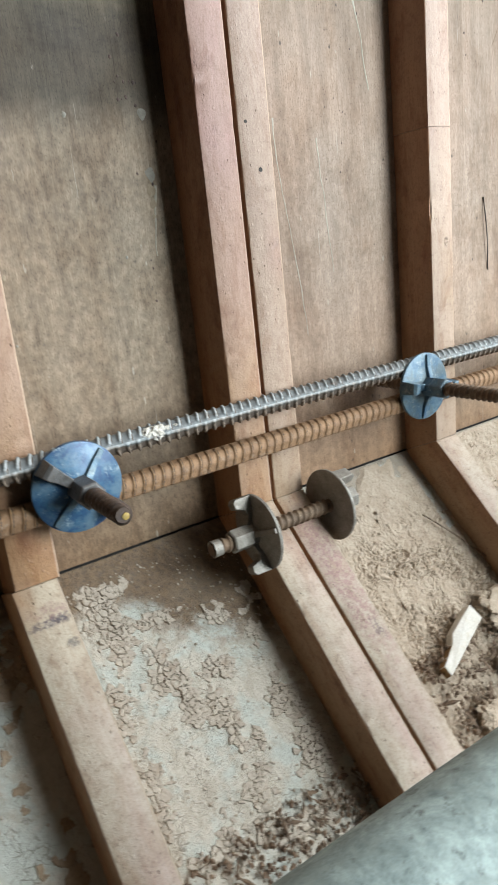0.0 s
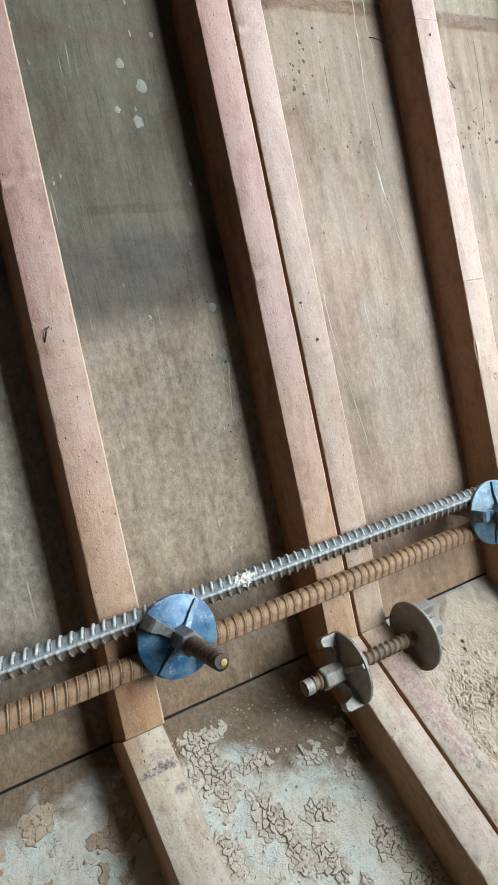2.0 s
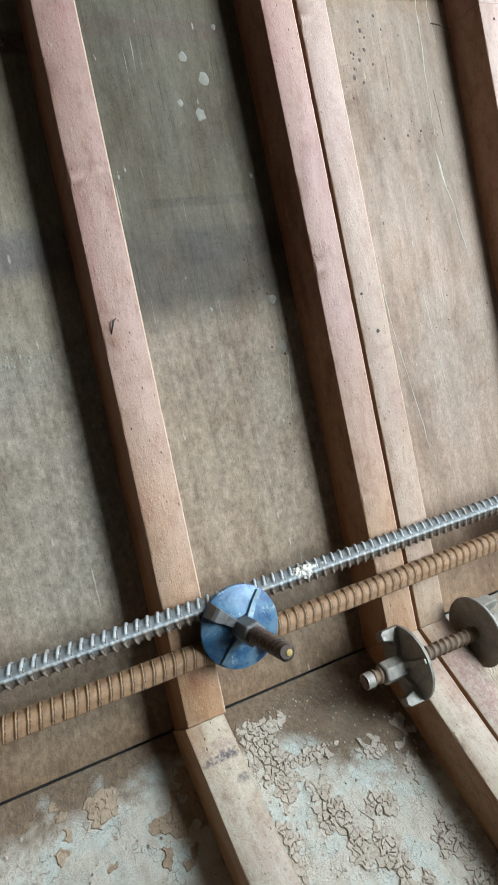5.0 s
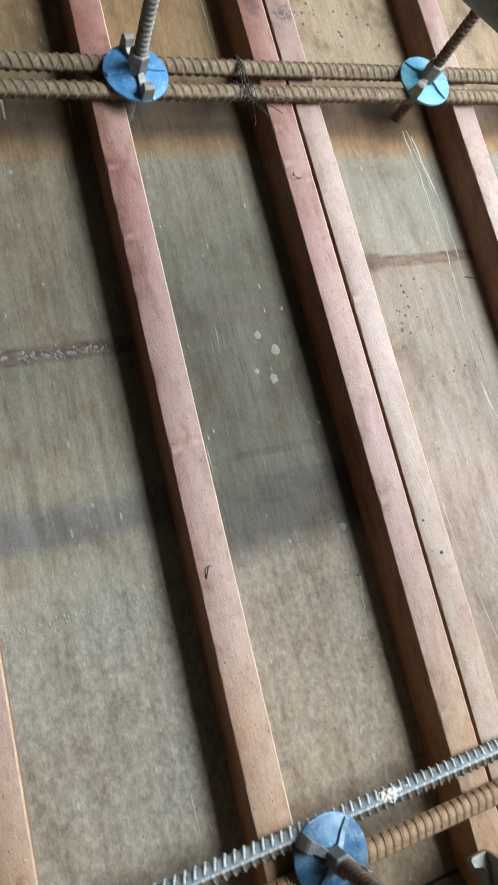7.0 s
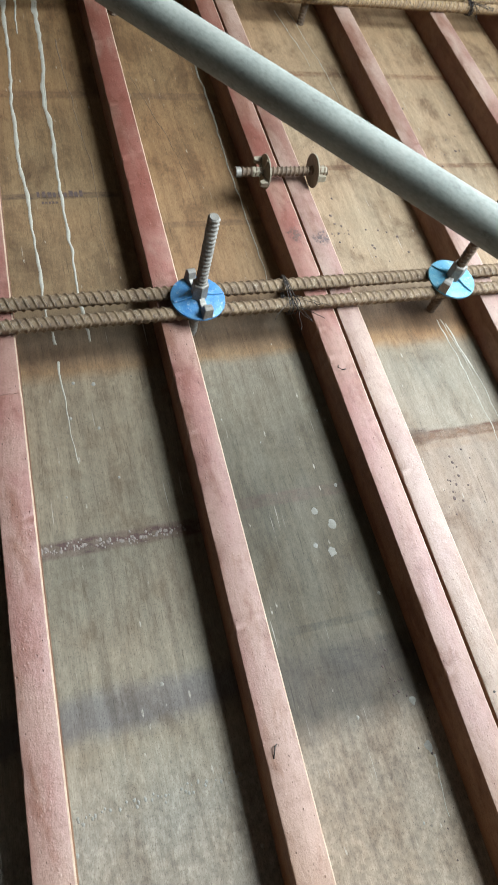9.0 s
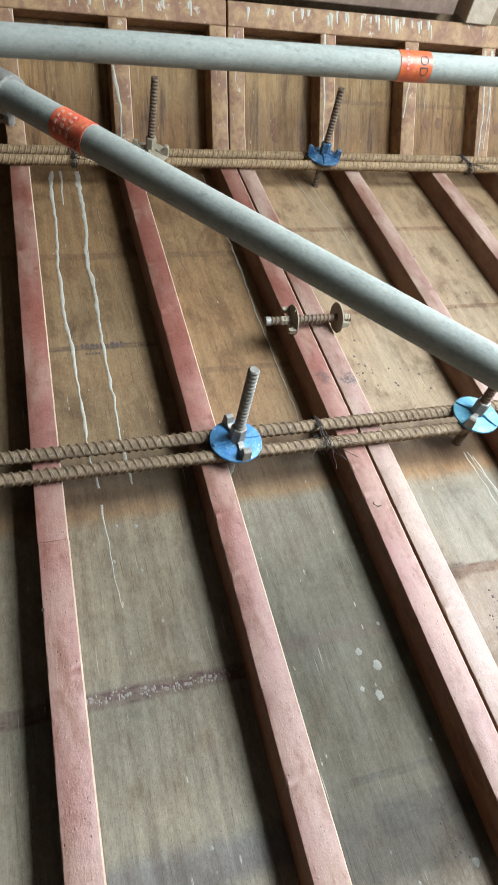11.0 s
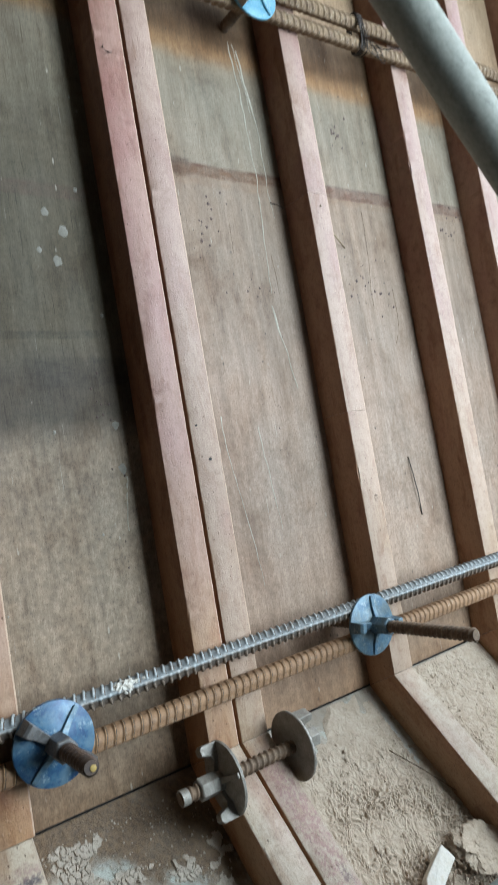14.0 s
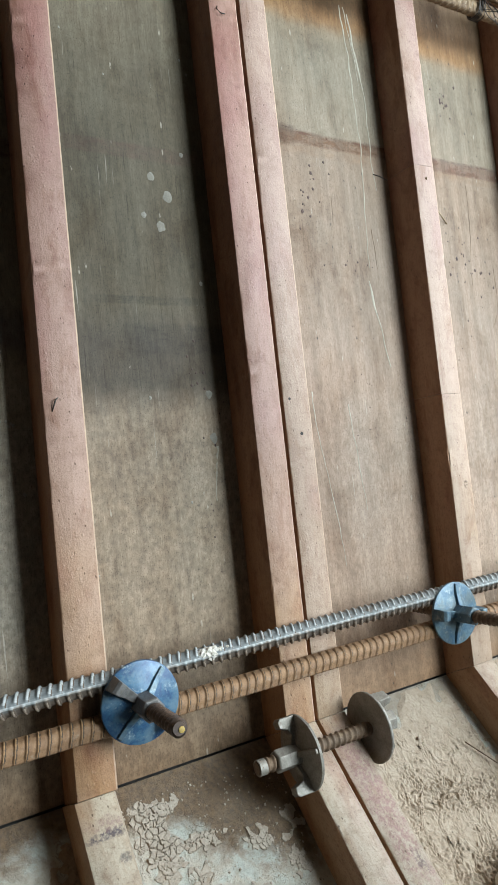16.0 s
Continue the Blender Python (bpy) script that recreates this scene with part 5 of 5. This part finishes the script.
def rubble(x0, x1, z0, z1, seed, cover, step=0.0011, deep=0.0055):
    """Loose crumbly earth: lumps of many sizes with hollows between them."""
    nx, nz = int((x1 - x0) / step), int((z1 - z0) / step)
    high = {}
    for i in range(nx + 1):
        for j in range(nz + 1):
            x, z = x0 + (x1 - x0) * i / nx, z0 + (z1 - z0) * j / nz
            p = Vector((x + 7.7 * seed, 0.3, z * 0.8))
            c = cover(x, z)
            m = c + 0.7 * noise.noise(p * 19) + 0.4 * noise.noise(p * 60)
            if m <= 0:
                continue
            rough = min(1.0, max(0.08, c - 0.1)) * min(1.25, max(0.35, 0.8 + 1.2 * noise.noise(p * 24 + Vector((3, 8, 1)))))
            w = p + 0.007 * Vector((noise.noise(p * 70), 0, noise.noise(p * 70 + Vector((5, 5, 5)))))
            h = 0.40 + 0.4 * noise.noise(p * 21) + 0.15 * noise.noise(w * 240)
            h += rough * (0.9 * max(0.0, noise.noise(w * 70) - 0.05) + 0.35 * (0.2 - abs(noise.noise(w * 120))) + 0.55 * max(-0.15, noise.noise(w * 210)) + 0.6 * noise.noise(w * 400) + 0.5 * max(0.0, noise.noise(w * 33) - 0.1))
            high[i, j] = (x, -max(0.0003, deep * h * min(1.0, m * 4)), z)
    return lay(high, nx, nz, "loose_earth")


# where the cracked crust lies thickest in the middle bay: centre, half sizes, depth
MUD = [(0.014, -0.075, 0.020, 0.050, 1.0), (-0.006, -0.16, 0.012, 0.045, 0.8), (0.035, -0.036, 0.032, 0.014, 0.8), (0.046, -0.125, 0.013, 0.028, 0.9),
       (0.055, -0.165, 0.015, 0.026, 0.9), (0.105, -0.150, 0.030, 0.013, 1.0), (0.085, -0.195, 0.013, 0.028, 1.1), (0.102, -0.226, 0.017, 0.014, 0.9),
       (0.150, -0.135, 0.012, 0.030, 0.9), (0.150, -0.212, 0.024, 0.028, 1.3), (0.158, -0.255, 0.024, 0.022, 1.2), (0.030, -0.295, 0.045, 0.020, 0.8),
       (0.120, -0.310, 0.050, 0.018, 0.8), (-0.008, -0.24, 0.011, 0.05, 0.8), (0.07, -0.085, 0.03, 0.010, 0.6), (0.13, -0.10, 0.03, 0.02, 0.5), (0.06, -0.26, 0.05, 0.015, 0.5)]


def patchy(x, z):
    c = -0.46
    for px, pz, rx, rz, k in MUD:
        d = ((x - px) / rx) ** 2 + ((z - pz) / rz) ** 2
        c = max(c, -0.46 + (k - 0.05) * math.exp(-0.8 * d))
    return c


single("mud_crust", crust(-0.0205, 0.183, -0.37, -0.012, 1, patchy), M_MUD, M_LOW, "cracked dry mud crust on grey filmed plywood", "mud crust", "mud on the haunch", "stuff")
single("mud_crust", crust(-0.275, -0.0645, -0.395, -0.012, 2, lambda x, z: -0.26 + 0.45 * math.exp(-((x + 0.085) / 0.03) ** 2 - ((z + 0.07) / 0.05) ** 2), 0.009, 0.0012), M_MUD_WARM, M_LOW, "brown cracked dry mud crust on grey filmed plywood", "mud crust", "mud on the haunch", "stuff")
single("mud_crust", crust(-0.517, -0.32, -0.395, -0.012, 3, lambda x, z: -0.25, 0.009, 0.0016), M_MUD, M_LOW, "cracked dry mud crust on grey filmed plywood", "mud crust", "mud on the haunch", "stuff")
single("loose_earth", rubble(0.269, 0.497, -0.395, -0.004, 4, lambda x, z: min(0.9, -z * 7.0 - 0.12) - (0.5 if x > 0.478 and z > -0.17 else 0.0)), M_EARTH, M_LOW, "loose crumbly dry earth over the haunch plywood", "loose earth", "mud on the haunch", "stuff")
single("loose_earth", rubble(0.539, 0.753, -0.395, -0.004, 5, lambda x, z: 0.55, 0.0018, 0.0045), M_EARTH, M_LOW, "thin crumbly dry earth over the haunch plywood", "loose earth", "mud on the haunch", "stuff")
single("loose_earth", rubble(0.796, 0.956, -0.395, -0.004, 6, lambda x, z: 0.5, 0.0028, 0.004), M_EARTH, M_LOW, "thin crumbly dry earth over the haunch plywood", "loose earth", "mud on the haunch", "stuff")


def crumbs(n, where, size, seed, flat=0.6, chips=0.0):
    """Joined small clods (or thin chips) lying on the haunch face."""
    rg = random.Random(seed)
    base = [Vector(v) for v in ((1, 0, 0), (-1, 0, 0), (0, 1, 0), (0, -1, 0), (0, 0, 1), (0, 0, -1))]
    tris = ((0, 2, 4), (2, 1, 4), (1, 3, 4), (3, 0, 4), (2, 0, 5), (1, 2, 5), (3, 1, 5), (0, 3, 5))
    vs, fs = [], []
    for _ in range(n):
        x, z, lift = where(rg)
        r = size * rg.uniform(0.35, 1.0) ** 1.5
        turn = Euler((rg.uniform(-0.4, 0.4), rg.uniform(0, 6.28), rg.uniform(-0.4, 0.4))).to_matrix()
        o = len(vs)
        chip = rg.random() < chips
        for b in base:
            v = b * r * rg.uniform(0.7, 1.2)
            v = Vector((v.x * (3.2 if chip else 1), v.y * (0.3 if chip else flat), v.z * (0.7 if chip else 1)))
            v = turn @ v
            vs.append((x + v.x, -lift - r * flat * 0.5 + v.y, z + v.z))
        fs += [tuple(o + i for i in t) for t in tris]
    me = bpy.data.meshes.new("crumbs")
    me.from_pydata(vs, [], fs)
    return me


single("earth_crumbs", crumbs(420, lambda g: (g.uniform(0.272, 0.495), -0.05 - 0.34 * g.random() ** 0.7, 0.0026), 0.0046, 11, 0.42), M_EARTH, M_LOW, "scattered crumbs of dry earth on the haunch", "earth crumbs", "crumbs on the haunch", "stuff")
single("earth_crumbs", crumbs(650, lambda g: (g.uniform(-0.018, 0.18), g.uniform(-0.39, -0.02), 0.0003), 0.0021, 12), M_MUD, M_LOW, "scattered crumbs of dry earth on the haunch", "earth crumbs", "crumbs on the haunch", "stuff")
single("earth_crumbs", crumbs(350, lambda g: (g.uniform(0.541, 0.95), g.uniform(-0.39, -0.03), 0.002), 0.0035, 13), M_EARTH, M_LOW, "scattered crumbs of dry earth on the haunch", "earth crumbs", "crumbs on the haunch", "stuff")
single("earth_crumbs", crumbs(160, lambda g: (g.uniform(-0.272, -0.07), g.uniform(-0.39, -0.03), 0.0005), 0.0028, 14), M_MUD, M_LOW, "scattered crumbs of dry earth on the haunch", "earth crumbs", "crumbs on the haunch", "stuff")
single("wood_chips", crumbs(1500, lambda g: (g.uniform(-0.018, 0.182), -0.405 + 0.115 * g.random() ** 1.6, 0.010 * g.random()), 0.0036, 15, 0.7, 0.12), M_CHIP, M_LOW, "heap of dark chips and crumbs at the haunch foot", "wood chips", "chips on the haunch", "stuff")
single("wood_chips", crumbs(800, lambda g: (g.uniform(0.30, 0.495), -0.40 + 0.16 * g.random(), 0.006 + 0.012 * g.random()), 0.0042, 16, 0.7, 0.2), M_CHIP, M_LOW, "heap of dark chips and crumbs at the haunch foot", "wood chips", "chips on the haunch", "stuff")


def clod(sx, sy, sz, seed):
    bm = bmesh.new()
    bmesh.ops.create_icosphere(bm, subdivisions=5, radius=1)
    for v in bm.verts:
        p = v.co.copy()
        p.y = max(-0.6, min(0.6, p.y))
        k = 1 + 0.30 * noise.noise(p * 1.9 + Vector((seed, 0, 0))) + 0.16 * noise.noise(p * 4.3 + Vector((0, seed, 0))) + 0.09 * noise.noise(p * 11) + 0.06 * noise.noise(p * 25)
        v.co = Vector((p.x * sx * k, p.y * sy * k, p.z * sz * k))
    return bm


for x, z, sx, sy, sz, seed in ((0.468, -0.245, 0.040, 0.016, 0.030, 1), (0.43, -0.30, 0.024, 0.012, 0.018, 2), (0.36, -0.335, 0.026, 0.013, 0.02, 3), (0.465, -0.325, 0.03, 0.015, 0.022, 4), (0.40, -0.36, 0.028, 0.014, 0.02, 5)):
    single("earth_clod", clod(sx, sy, sz, seed), M_EARTH, M_LOW @ pose(x, -0.006 - 0.5 * sy, z, 0, 20 * seed, 0), "rough clod of dry earth on the haunch", "earth clod", "earth clods")

# a split white offcut with a tan end
OUT = [(-0.046, -0.011), (0.044, -0.012), (0.047, 0.0095), (0.0, 0.011), (-0.012, 0.005), (-0.03, 0.003), (-0.043, 0.002)]
bm = bmesh.new()
lo = [bm.verts.new((x, 0.0, z)) for x, z in OUT]
hi = [bm.verts.new((x, -0.013 - 0.004 * (x > 0), z * 0.92)) for x, z in OUT]
for i in range(len(OUT)):
    j = (i + 1) % len(OUT)
    f = bm.faces.new((lo[i], lo[j], hi[j], hi[i]))
    f.material_index = 1 if i >= 4 else 0
bm.faces.new(lo)
bm.faces.new(hi[::-1])
bmesh.ops.recalc_face_normals(bm, faces=bm.faces)
bmesh.ops.bevel(bm, geom=bm.edges[:], offset=0.0008, segments=1, affect="EDGES", profile=0.5)
off = single("wood_offcut", bm, M_PALEWOOD, M_LOW @ pose(0.368, -0.010, -0.246, 0, -24, 0), "fresh white split wood offcut lying on earth", "wood offcut")
off.data.materials.append(M_ENDGRAIN)
single("stick", mesh_of("stick", (lambda b: (strand(b, [(0.445, -0.008, -0.095), (0.47, -0.010, -0.135), (0.498, -0.008, -0.18), (0.502, -0.006, -0.22)], 0.0009), b)[1])(bmesh.new())), M_CHIP, M_LOW, "thin dark stick lying beside a muddy stud", "stick", "stray bits on the panels")
